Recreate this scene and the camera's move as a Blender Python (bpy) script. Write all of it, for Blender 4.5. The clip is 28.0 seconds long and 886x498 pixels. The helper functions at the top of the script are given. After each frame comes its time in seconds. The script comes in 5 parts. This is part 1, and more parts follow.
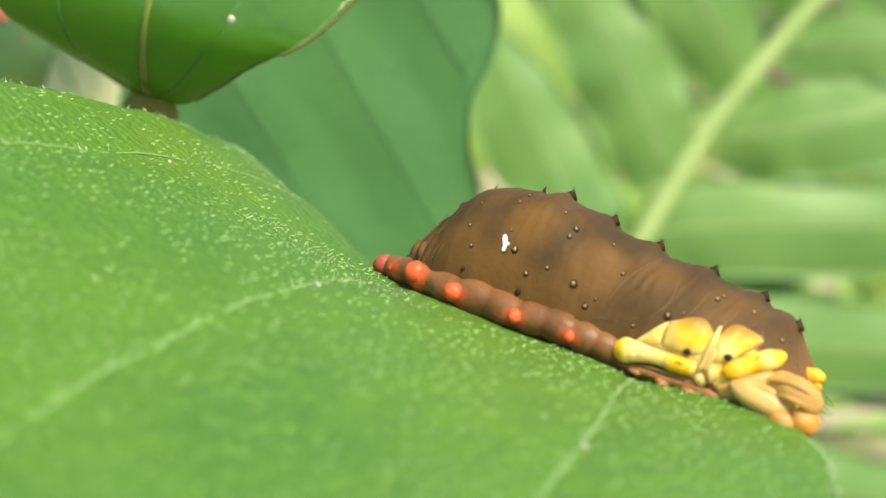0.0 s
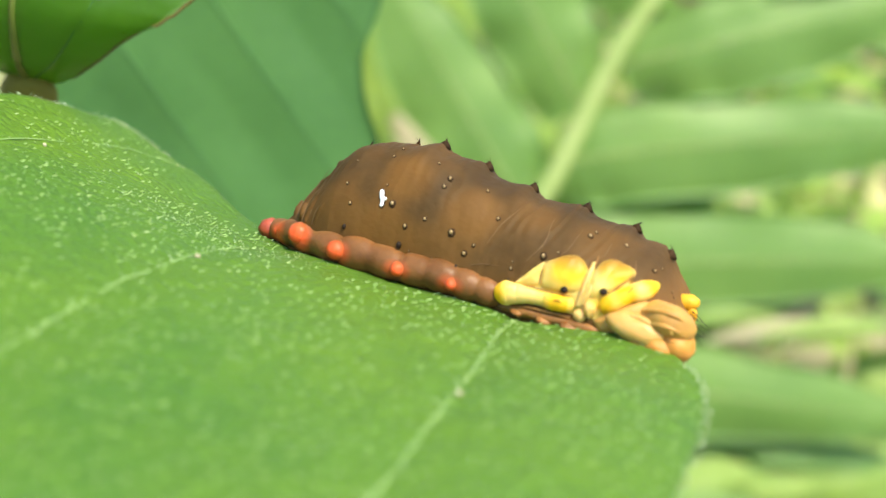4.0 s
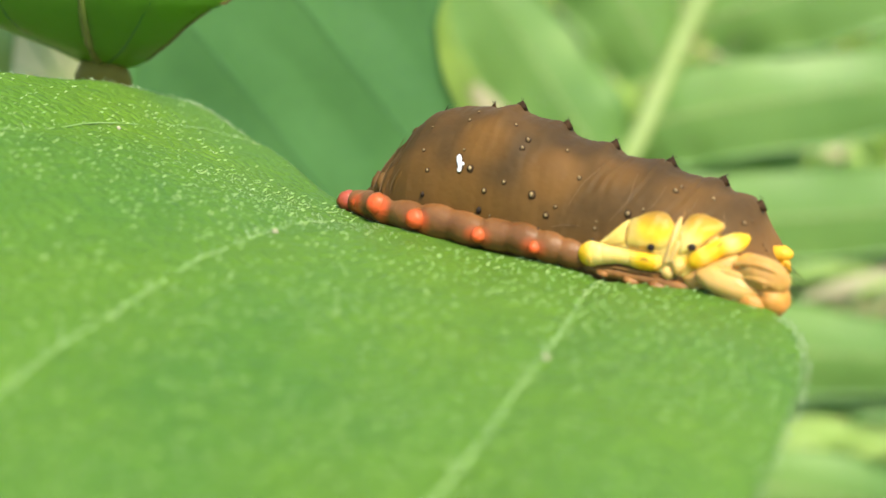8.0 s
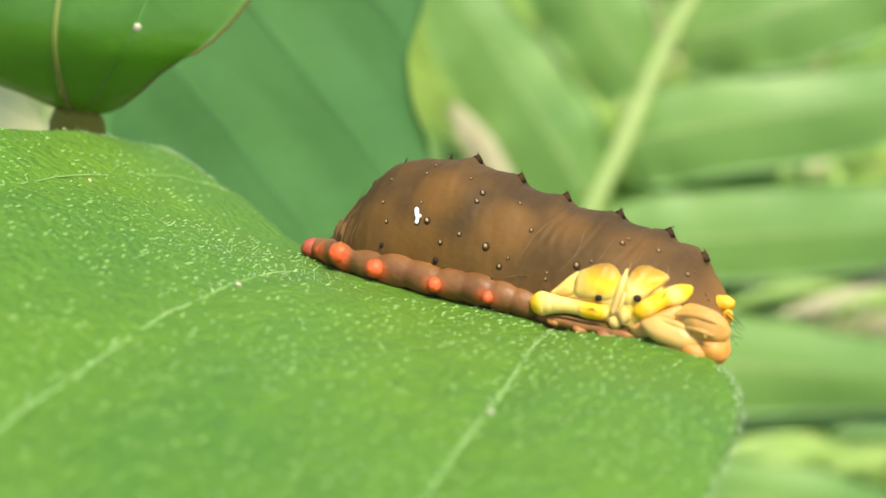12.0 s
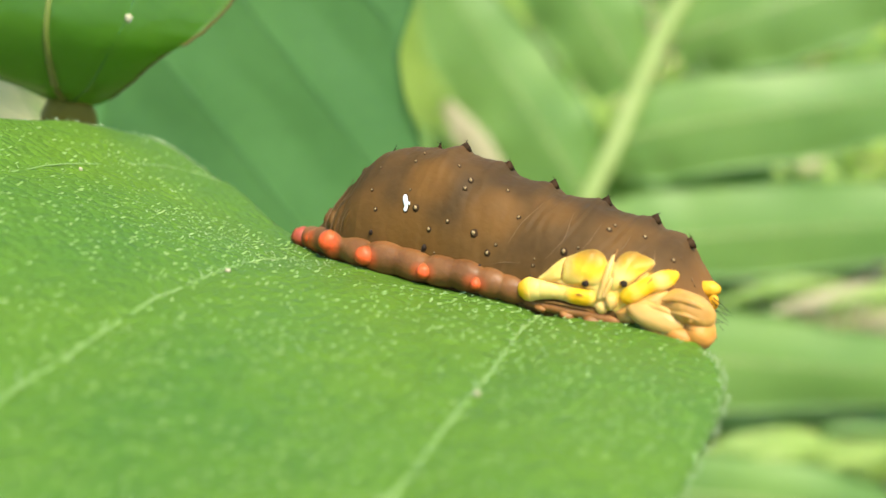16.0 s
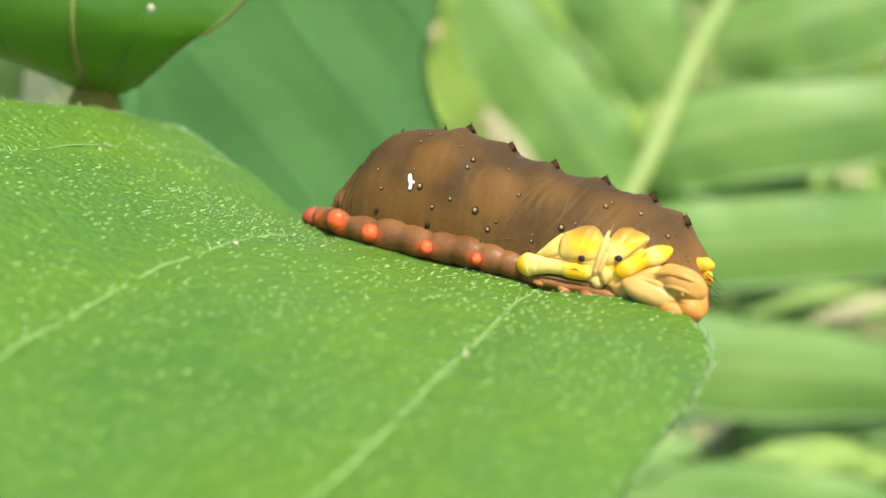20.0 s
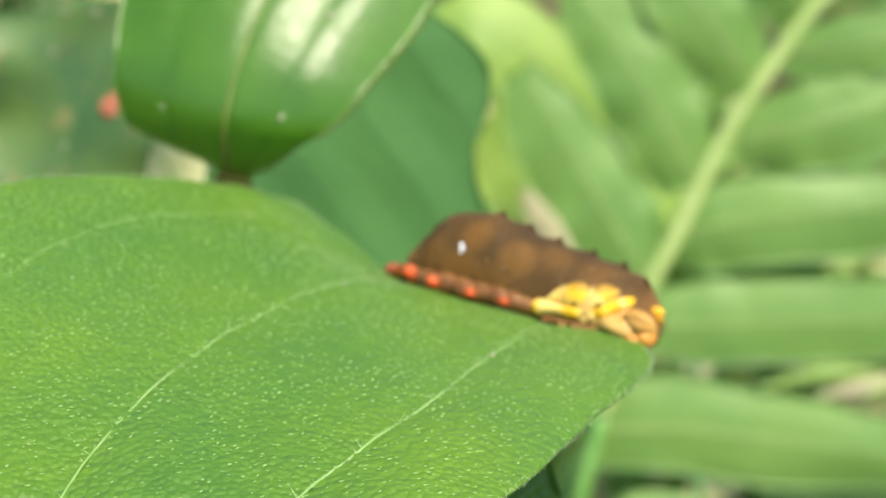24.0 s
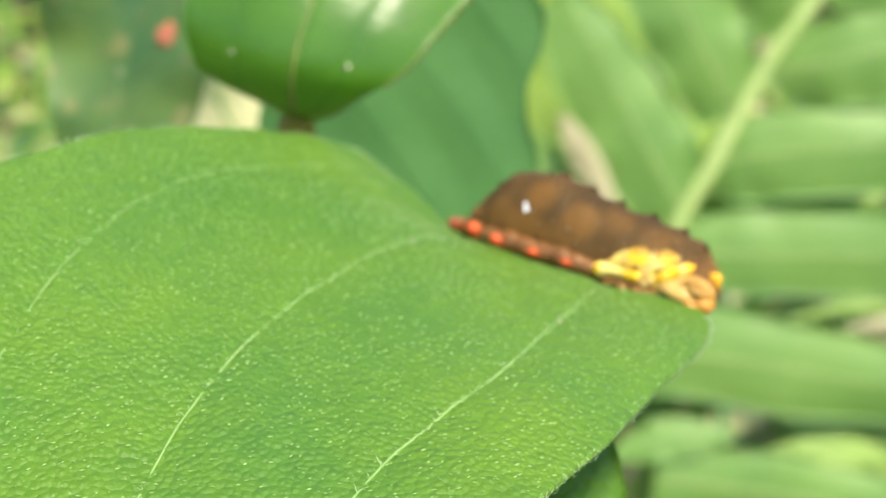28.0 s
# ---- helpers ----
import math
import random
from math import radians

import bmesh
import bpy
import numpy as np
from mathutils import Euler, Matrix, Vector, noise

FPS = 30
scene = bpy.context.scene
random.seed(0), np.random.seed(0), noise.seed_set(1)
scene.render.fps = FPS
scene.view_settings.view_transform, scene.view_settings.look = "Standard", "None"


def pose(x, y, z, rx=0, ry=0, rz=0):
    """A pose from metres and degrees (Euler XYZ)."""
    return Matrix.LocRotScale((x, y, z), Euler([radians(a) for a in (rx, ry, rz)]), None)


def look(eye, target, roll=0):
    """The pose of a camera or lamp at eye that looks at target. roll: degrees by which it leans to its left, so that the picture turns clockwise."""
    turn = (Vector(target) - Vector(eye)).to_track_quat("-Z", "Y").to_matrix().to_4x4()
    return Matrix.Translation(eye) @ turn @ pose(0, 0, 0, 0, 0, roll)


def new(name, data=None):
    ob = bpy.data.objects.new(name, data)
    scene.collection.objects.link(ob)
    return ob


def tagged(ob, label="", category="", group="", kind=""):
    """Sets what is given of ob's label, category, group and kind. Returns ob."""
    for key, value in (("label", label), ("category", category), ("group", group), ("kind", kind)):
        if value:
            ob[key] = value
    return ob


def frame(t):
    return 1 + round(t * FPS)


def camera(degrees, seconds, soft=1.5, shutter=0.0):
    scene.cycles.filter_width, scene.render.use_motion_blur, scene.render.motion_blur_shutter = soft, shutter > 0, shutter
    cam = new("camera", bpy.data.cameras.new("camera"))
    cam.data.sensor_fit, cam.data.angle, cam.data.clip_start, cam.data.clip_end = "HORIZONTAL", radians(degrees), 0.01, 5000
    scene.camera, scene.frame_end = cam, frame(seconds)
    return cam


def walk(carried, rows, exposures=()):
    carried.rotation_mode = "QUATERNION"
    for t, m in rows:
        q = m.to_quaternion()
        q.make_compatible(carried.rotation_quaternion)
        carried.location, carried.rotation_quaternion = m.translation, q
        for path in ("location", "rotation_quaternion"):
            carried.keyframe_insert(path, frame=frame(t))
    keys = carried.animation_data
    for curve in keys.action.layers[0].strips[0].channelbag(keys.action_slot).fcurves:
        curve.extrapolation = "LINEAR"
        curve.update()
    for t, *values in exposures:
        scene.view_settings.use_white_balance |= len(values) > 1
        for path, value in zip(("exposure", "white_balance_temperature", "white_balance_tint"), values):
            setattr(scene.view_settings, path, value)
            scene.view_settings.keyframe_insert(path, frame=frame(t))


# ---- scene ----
cam = camera(36.0, 28.0, soft=1.5)
cam.data.dof.use_dof = True
cam.data.dof.focus_distance = 0.0965
cam.data.dof.aperture_fstop = 31.0
PATH = [
    (0, pose(-0.00184, -0.08442, 0.03119, 71.27, -7.61, 1.99)),
    (0.5, pose(-0.00100, -0.08457, 0.03472, 68.69, -7.27, 2.76)),
    (1, pose(-0.00289, -0.08473, 0.03046, 69.61, -7.09, 2.35)),
    (1.5, pose(0.00137, -0.08513, 0.03130, 70.29, -6.92, 3.00)),
    (2, pose(0.00085, -0.08500, 0.03285, 70.77, -7.01, 2.24)),
    (2.5, pose(-0.00004, -0.08527, 0.03084, 70.80, -6.32, 2.29)),
    (3, pose(-0.00096, -0.08460, 0.03193, 68.93, -5.17, 1.05)),
    (3.5, pose(0.00224, -0.08618, 0.03328, 69.24, -5.23, -1.69)),
    (5.5, pose(-0.00268, -0.08311, 0.03136, 69.06, -0.52, -1.10)),
    (6, pose(0.00111, -0.08280, 0.03437, 68.02, -1.07, -0.18)),
    (6.5, pose(0.00292, -0.08334, 0.03323, 68.58, -0.85, 0.20)),
    (7, pose(0.00276, -0.08281, 0.03298, 67.69, -0.69, 0.66)),
    (7.5, pose(0.00120, -0.08424, 0.03300, 67.91, -0.68, 0.06)),
    (8, pose(0.00196, -0.08420, 0.03187, 68.00, 0.00, 0.00)),
    (8.5, pose(0.00407, -0.08483, 0.03295, 68.47, 0.05, 0.22)),
    (9, pose(-0.00063, -0.08514, 0.03265, 68.51, -0.88, 0.08)),
    (9.5, pose(0.00171, -0.08571, 0.03539, 68.20, -0.71, 0.22)),
    (10, pose(0.00172, -0.08556, 0.03542, 68.58, -0.33, 0.36)),
    (10.5, pose(-0.00007, -0.08575, 0.03419, 68.83, -0.53, -0.32)),
    (11, pose(0.00390, -0.08571, 0.03502, 68.31, -0.27, -0.35)),
    (11.5, pose(0.00408, -0.08701, 0.03638, 68.78, -0.51, -0.48)),
    (12, pose(0.00385, -0.08676, 0.03572, 68.46, -0.06, -0.63)),
    (12.5, pose(0.00440, -0.08673, 0.03506, 68.36, 0.11, -0.35)),
    (14.5, pose(0.00286, -0.08644, 0.03385, 69.55, -0.29, -0.11)),
    (15, pose(0.00070, -0.08599, 0.03578, 68.94, -0.50, -1.20)),
    (15.5, pose(0.00427, -0.08652, 0.03480, 68.39, -0.03, -0.61)),
    (16, pose(0.00433, -0.08775, 0.03516, 68.45, -0.06, -0.83)),
    (16.5, pose(0.00462, -0.08822, 0.03476, 67.91, 0.09, -0.55)),
    (17, pose(0.00404, -0.08873, 0.03598, 68.39, -0.16, -0.62)),
    (17.5, pose(0.00503, -0.08842, 0.03537, 68.35, 0.17, -0.34)),
    (18, pose(0.00713, -0.08839, 0.03490, 68.41, 0.30, 0.00)),
    (18.5, pose(0.00531, -0.08848, 0.03557, 68.90, -0.01, -0.36)),
    (19, pose(0.00630, -0.08955, 0.03453, 68.88, 0.32, 0.05)),
    (19.5, pose(0.00830, -0.08981, 0.03516, 69.39, 0.06, -0.12)),
    (20, pose(0.00733, -0.09148, 0.03377, 69.06, 0.34, 1.06)),
    (20.5, pose(0.00907, -0.09830, 0.03632, 70.34, 0.32, 2.44)),
    (22.5, pose(0.01035, -0.13739, 0.04738, 71.31, -1.75, 1.09)),
    (23, pose(0.00885, -0.13750, 0.04778, 71.94, -1.95, 1.06)),
    (23.5, pose(0.00778, -0.13463, 0.04636, 70.95, -2.09, 2.63)),
    (24, pose(0.00837, -0.13561, 0.04747, 72.09, -1.48, 3.51)),
    (24.5, pose(0.00891, -0.13741, 0.05199, 72.98, -1.86, 2.74)),
    (25, pose(0.00861, -0.13948, 0.05481, 72.88, -1.92, 3.26)),
    (25.5, pose(0.00721, -0.14126, 0.05511, 70.17, -2.62, 3.63)),
    (26, pose(0.00671, -0.14240, 0.05580, 69.84, -2.49, 4.55)),
    (26.5, pose(0.00754, -0.14125, 0.05486, 68.71, -2.17, 4.63)),
    (27, pose(0.00815, -0.13647, 0.05285, 69.13, -2.02, 4.94)),
    (27.5, pose(0.00551, -0.13783, 0.05254, 68.86, -2.22, 5.14)),
    (28, pose(0.00382, -0.13793, 0.05366, 68.17, -2.87, 5.05)),
]
walk(cam, PATH, exposures=[(0, 1.22), (1, 1.19), (2, 1.28), (3, 1.28), (6, 1.26), (8, 1.25), (12, 1.27), (18, 1.25), (20, 1.26), (23, 1.22), (24, 1.18), (25, 1.18), (26, 1.34), (27, 1.12), (28, 1.32)])

# world and sun: bright day, sun high over the camera's right shoulder
SUN_WAY = Vector((0.26, -0.36, 0.89)).normalized()
world = bpy.data.worlds.new("sky")
scene.world = world
world.use_nodes = True
wn = world.node_tree.nodes
sky = wn.new("ShaderNodeTexSky")
sky.sky_type = "NISHITA"
sky.sun_disc = False
sky.sun_elevation = math.asin(SUN_WAY.z)
sky.sun_rotation = math.atan2(SUN_WAY.x, SUN_WAY.y)
wn["Background"].inputs["Strength"].default_value = 0.15
world.node_tree.links.new(sky.outputs[0], wn["Background"].inputs["Color"])
sun_data = bpy.data.lights.new("sun", "SUN")
sun_data.energy = 3.0
sun_data.angle = radians(12.0)
sun_data.color = (1.0, 0.90, 0.70)
sun = new("sun", sun_data)
sun.matrix_world = look(SUN_WAY * 3, (0, 0, 0))

MM = 0.001


# ---------- materials ----------
class Mat:
    """A node material under construction."""

    def __init__(self, name):
        self.m = bpy.data.materials.new(name)
        self.m.use_nodes = True
        self.t = self.m.node_tree
        self.n = self.t.nodes
        self.b = self.n["Principled BSDF"]
        self.out = self.n["Material Output"]
        tc = self.n.new("ShaderNodeTexCoord")
        self.co = tc.outputs["Object"]

    def link(self, a, b):
        self.t.links.new(a, b)

    def noise(self, scale, detail=4.0, rough=0.55, stretch=None):
        nz = self.n.new("ShaderNodeTexNoise")
        nz.inputs["Scale"].default_value = scale
        nz.inputs["Detail"].default_value = detail
        nz.inputs["Roughness"].default_value = rough
        src = self.co
        if stretch:
            mp = self.n.new("ShaderNodeMapping")
            mp.inputs["Scale"].default_value = stretch
            self.link(src, mp.inputs["Vector"])
            src = mp.outputs["Vector"]
        self.link(src, nz.inputs["Vector"])
        return nz.outputs["Fac"]

    def ramp(self, fac, stops):
        r = self.n.new("ShaderNodeValToRGB")
        e = r.color_ramp.elements
        while len(e) < len(stops):
            e.new(0.5)
        for k, (p, c) in enumerate(stops):
            e[k].position = p
            e[k].color = (*c, 1) if len(c) == 3 else c
        self.link(fac, r.inputs["Fac"])
        return r.outputs["Color"]

    def mix(self, fac, a, b, kind="MIX"):
        m = self.n.new("ShaderNodeMix")
        m.data_type = "RGBA"
        m.blend_type = kind
        for key, v in ((0, fac), (6, a), (7, b)):
            if isinstance(v, (int, float)):
                m.inputs[key].default_value = v
            elif isinstance(v, tuple):
                m.inputs[key].default_value = (*v, 1)
            else:
                self.link(v, m.inputs[key])
        return m.outputs[2]

    def axis(self, which, lo, hi):
        """A ramp 0..1 along one axis of the object between two places in metres."""
        sp = self.n.new("ShaderNodeSeparateXYZ")
        self.link(self.co, sp.inputs[0])
        mr = self.n.new("ShaderNodeMapRange")
        mr.inputs["From Min"].default_value = lo
        mr.inputs["From Max"].default_value = hi
        self.link(sp.outputs[which], mr.inputs["Value"])
        return mr.outputs["Result"]

    def math(self, op, a, b):
        m = self.n.new("ShaderNodeMath")
        m.operation = op
        for key, v in ((0, a), (1, b)):
            if isinstance(v, (int, float)):
                m.inputs[key].default_value = v
            else:
                self.link(v, m.inputs[key])
        return m.outputs[0]

    def near_place(self, place, reach, soft):
        """1 at a place (metres), falling to 0 between reach and reach + soft."""
        d = self.n.new("ShaderNodeVectorMath")
        d.operation = "DISTANCE"
        self.link(self.co, d.inputs[0])
        d.inputs[1].default_value = place
        mr = self.n.new("ShaderNodeMapRange")
        mr.interpolation_type = "SMOOTHSTEP"
        for key, v in (("From Min", reach), ("From Max", reach + soft), ("To Min", 1.0), ("To Max", 0.0)):
            mr.inputs[key].default_value = v
        self.link(d.outputs["Value"], mr.inputs["Value"])
        return mr.outputs["Result"]

    def colour(self, c):
        if isinstance(c, tuple):
            self.b.inputs["Base Color"].default_value = (*c, 1)
        else:
            self.link(c, self.b.inputs["Base Color"])
        return self

    def gloss(self, rough, spec=0.5, coat=0.0):
        if isinstance(rough, (int, float)):
            self.b.inputs["Roughness"].default_value = rough
        else:
            self.link(rough, self.b.inputs["Roughness"])
        self.b.inputs["Specular IOR Level"].default_value = spec
        self.b.inputs["Coat Weight"].default_value = coat
        return self

    def bump(self, height, dist, strength=1.0):
        bp = self.n.new("ShaderNodeBump")
        bp.inputs["Distance"].default_value = dist
        bp.inputs["Strength"].default_value = strength
        self.link(height, bp.inputs["Height"])
        self.link(bp.outputs["Normal"], self.b.inputs["Normal"])
        return self

    def fleshy(self, weight=0.35):
        """Soft skin that light enters a little way."""
        self.b.inputs["Subsurface Weight"].default_value = weight
        self.b.inputs["Subsurface Radius"].default_value = (1.0, 0.5, 0.2)
        self.b.inputs["Subsurface Scale"].default_value = 0.0006
        return self

    def thin(self, colour, amount):
        """Light that comes through a leaf."""
        tr = self.n.new("ShaderNodeBsdfTranslucent")
        if isinstance(colour, tuple):
            tr.inputs["Color"].default_value = (*colour, 1)
        else:
            self.link(colour, tr.inputs["Color"])
        mx = self.n.new("ShaderNodeMixShader")
        mx.inputs["Fac"].default_value = amount
        self.link(self.b.outputs[0], mx.inputs[1])
        self.link(tr.outputs[0], mx.inputs[2])
        self.link(mx.outputs[0], self.out.inputs["Surface"])
        return self


def leaf_material(name, dark, light, scale, rough, through_colour, through_amount, bump_scale=2500.0, bump_depth=0.00012, spots=None, spec=0.5, coat=0.0, cells=0.0, sheen=0.0):
    m = Mat(name)
    big = m.noise(scale, 3.0)
    col = m.ramp(big, [(0.32, dark), (0.68, light)])
    fine = m.noise(scale * 14, 5.0)
    col = m.mix(0.15, col, m.ramp(fine, [(0.3, tuple(0.55 * v for v in dark)), (0.75, tuple(min(1, 1.5 * v) for v in light))]))
    if spots:
        sc, colour, lo = spots
        col = m.mix(m.ramp(m.noise(sc, 2.0), [(lo, (0, 0, 0)), (lo + 0.07, (1, 1, 1))]), col, colour)
    m.colour(col).gloss(m.math("ADD", m.math("MULTIPLY", fine, 0.25), rough - 0.12), spec, coat)
    if cells:
        vo = m.n.new("ShaderNodeTexVoronoi")
        vo.inputs["Scale"].default_value = cells
        m.link(m.co, vo.inputs["Vector"])
        dome = m.math("SUBTRACT", 1.0, vo.outputs["Distance"])
        m.bump(m.math("ADD", dome, m.math("MULTIPLY", m.noise(bump_scale, 3.0), 0.4)), 0.00034, 0.9)
    else:
        m.bump(m.noise(bump_scale, 3.0), bump_depth, 0.6)
    if sheen:
        m.b.inputs["Sheen Weight"].default_value = sheen
        m.b.inputs["Sheen Roughness"].default_value = 0.35
        m.b.inputs["Sheen Tint"].default_value = (0.75, 1.0, 0.80, 1)
    return m.thin(through_colour, through_amount).m


def plain(name, c1, c2, scale, rough, spec=0.5, bump=0.00005, coat=0.0):
    m = Mat(name)
    n1 = m.noise(scale, 5.0)
    m.colour(m.ramp(n1, [(0.3, c1), (0.7, c2)])).gloss(rough, spec, coat)
    return m.bump(m.noise(scale * 6, 3.0), bump).m


HAIRY_LEAF = leaf_material("hairy_leaf_green", (0.074, 0.190, 0.019), (0.128, 0.246, 0.011), 42.0, 0.50, (0.22, 0.42, 0.006), 0.30, cells=1500.0, spec=0.36, sheen=0.06)
GLOSSY_LEAF = leaf_material("glossy_leaf_green", (0.045, 0.140, 0.012), (0.115, 0.25, 0.026), 75.0, 0.32, (0.40, 0.64, 0.012), 0.50, spec=0.6, bump_scale=1100.0, bump_depth=0.00015)
DARK_LEAF = leaf_material("dark_leaf_green", (0.068, 0.19, 0.045), (0.095, 0.24, 0.058), 40.0, 0.45, (0.12, 0.32, 0.03), 0.28)
SPOTTED_LEAF = leaf_material("spotted_leaf_green", (0.045, 0.125, 0.038), (0.12, 0.205, 0.04), 75.0, 0.45, (0.1, 0.24, 0.02), 0.2, spots=(110.0, (0.21, 0.22, 0.07), 0.58))
VEIN_SPOTTED = plain("spotted_leaf_vein", (0.09, 0.19, 0.05), (0.14, 0.25, 0.08), 200.0, 0.5)
FERN_GREEN = leaf_material("fern_green", (0.128, 0.262, 0.050), (0.190, 0.335, 0.064), 22.0, 0.48, (0.26, 0.48, 0.035), 0.33, bump_scale=900.0, bump_depth=0.0003)
LIGHT_LEAF = leaf_material("young_leaf_green", (0.22, 0.37, 0.060), (0.36, 0.49, 0.100), 18.0, 0.5, (0.44, 0.62, 0.07), 0.4, bump_scale=600.0, bump_depth=0.0004)
PALE_LEAF = leaf_material("pale_cream_leaf", (0.50, 0.52, 0.20), (0.80, 0.76, 0.42), 45.0, 0.55, (0.75, 0.75, 0.4), 0.35, bump_scale=600.0, bump_depth=0.0004)
CREAM_DRY = leaf_material("dry_cream_leaf", (0.33, 0.31, 0.15), (0.50, 0.46, 0.26), 45.0, 0.6, (0.6, 0.5, 0.25), 0.3, bump_scale=500.0, bump_depth=0.0004)
UNDER_LEAF = leaf_material("undergrowth_green", (0.05, 0.13, 0.02), (0.16, 0.30, 0.05), 9.0, 0.5, (0.2, 0.4, 0.03), 0.3, bump_scale=500.0)
VEIN_PALE = plain("pale_vein", (0.155, 0.285, 0.055), (0.24, 0.36, 0.105), 300.0, 0.5)
VEIN_OLIVE = plain("olive_vein", (0.10, 0.15, 0.015), (0.16, 0.20, 0.03), 300.0, 0.5)
VEIN_GREEN = plain("green_vein", (0.10, 0.25, 0.04), (0.16, 0.33, 0.06), 200.0, 0.45)
VEIN_DARK = plain("dark_leaf_vein", (0.075, 0.22, 0.05), (0.115, 0.285, 0.075), 200.0, 0.5)
VEIN_GLOSSY = plain("glossy_leaf_vein", (0.05, 0.16, 0.014), (0.08, 0.21, 0.02), 200.0, 0.45)
RACHIS = plain("rachis_yellow_green", (0.26, 0.36, 0.09), (0.35, 0.44, 0.14), 90.0, 0.45, bump=0.0002)
HAIR = plain("leaf_hair_white", (0.34, 0.47, 0.20), (0.52, 0.63, 0.36), 1500.0, 0.28)
GRAIN = plain("leaf_bristle_pale", (0.18, 0.33, 0.065), (0.42, 0.55, 0.21), 900.0, 0.25, 0.5)
STEM_BROWN = plain("brown_stem", (0.085, 0.042, 0.008), (0.19, 0.11, 0.022), 300.0, 0.65, 0.2, bump=0.0001)


def olive_topped():
    m = Mat("brown_stalk_olive_top")
    col = m.ramp(m.noise(300.0, 5.0), [(0.3, (0.085, 0.042, 0.008)), (0.7, (0.17, 0.095, 0.02))])
    col = m.mix(m.axis(2, -0.0050, 0.0010), col, (0.15, 0.135, 0.014))
    m.colour(col).gloss(0.65, 0.2)
    return m.bump(m.noise(900.0, 3.0), 0.0001).m


STALK_OLIVE = olive_topped()
RIM_BROWN = plain("dry_leaf_rim", (0.06, 0.06, 0.014), (0.15, 0.105, 0.03), 260.0, 0.8, 0.15)
RED_SPOT = plain("red_leaf_spot", (0.34, 0.085, 0.04), (0.44, 0.15, 0.075), 350.0, 0.6)
CRUMB = plain("pale_crumb", (0.32, 0.3, 0.17), (0.5, 0.46, 0.3), 900.0, 0.8)
DARK_CRUMB = plain("brown_crumb", (0.09, 0.06, 0.03), (0.25, 0.18, 0.1), 900.0, 0.85)
TWIG = plain("dry_twig", (0.16, 0.11, 0.06), (0.36, 0.28, 0.17), 60.0, 0.8, bump=0.0004)
STRAW = plain("dry_straw", (0.40, 0.36, 0.15), (0.62, 0.58, 0.32), 40.0, 0.75, bump=0.0003)


# ---------- geometry helpers ----------
def part(name, bm, material, parent, label="", smooth=True):
    """Links a bmesh as one mesh object under a thing or a part."""
    me = bpy.data.meshes.new(name)
    if smooth:
        for f in bm.faces:
            f.smooth = True
    bm.to_mesh(me)
    bm.free()
    me.materials.append(material)
    ob = new(name, me)
    ob.parent = parent
    if label:
        tagged(ob, label)
    return ob


def thing(name, m, label, category, group="", kind=""):
    ob = new(name)
    ob.matrix_world = m
    ob.empty_display_size = 0.01
    return tagged(ob, label, category, group, kind)


def spline(points, n):
    """n points along a smooth curve through the given ones (Catmull-Rom), any dimension."""
    p = np.array(points, float)
    p = np.vstack([2 * p[0] - p[1], p, 2 * p[-1] - p[-2]])
    out = []
    for s in np.linspace(0, len(p) - 3 - 1e-9, n):
        k = int(s)
        t = s - k
        a, b, c, d = p[k:k + 4]
        out.append(0.5 * (2 * b + (c - a) * t + (2 * a - 5 * b + 4 * c - d) * t**2 + (3 * b - a - 3 * c + d) * t**3))
    return np.array(out)


def unit(v):
    return v / (np.linalg.norm(v) + 1e-12)


def tube(bm, points, radii, sides=8, flat=1.0, up=(0, 0, 1), caps=True):
    """A tube of changing radius along points; flat squeezes it along up."""
    p = np.array(points, float)
    rings = []
    for k in range(len(p)):
        tan = unit(p[min(k + 1, len(p) - 1)] - p[max(k - 1, 0)])
        a = np.cross(tan, up)
        if np.linalg.norm(a) < 1e-4:
            a = np.cross(tan, (1, 0.1, 0))
        a = unit(a)
        b = unit(np.cross(a, tan))
        rings.append([bm.verts.new(p[k] + radii[k] * (math.cos(w) * a + flat * math.sin(w) * b)) for w in np.linspace(0, 2 * math.pi, sides, endpoint=False)])
    for r, q in zip(rings, rings[1:]):
        for k in range(sides):
            bm.faces.new((r[k], r[(k + 1) % sides], q[(k + 1) % sides], q[k]))
    if caps:
        bm.faces.new(rings[0][::-1])
        bm.faces.new(rings[-1])
    return bm


def grid_faces(bm, rows):
    for r, q in zip(rows, rows[1:]):
        for k in range(len(r) - 1):
            bm.faces.new((r[k], r[k + 1], q[k + 1], q[k]))


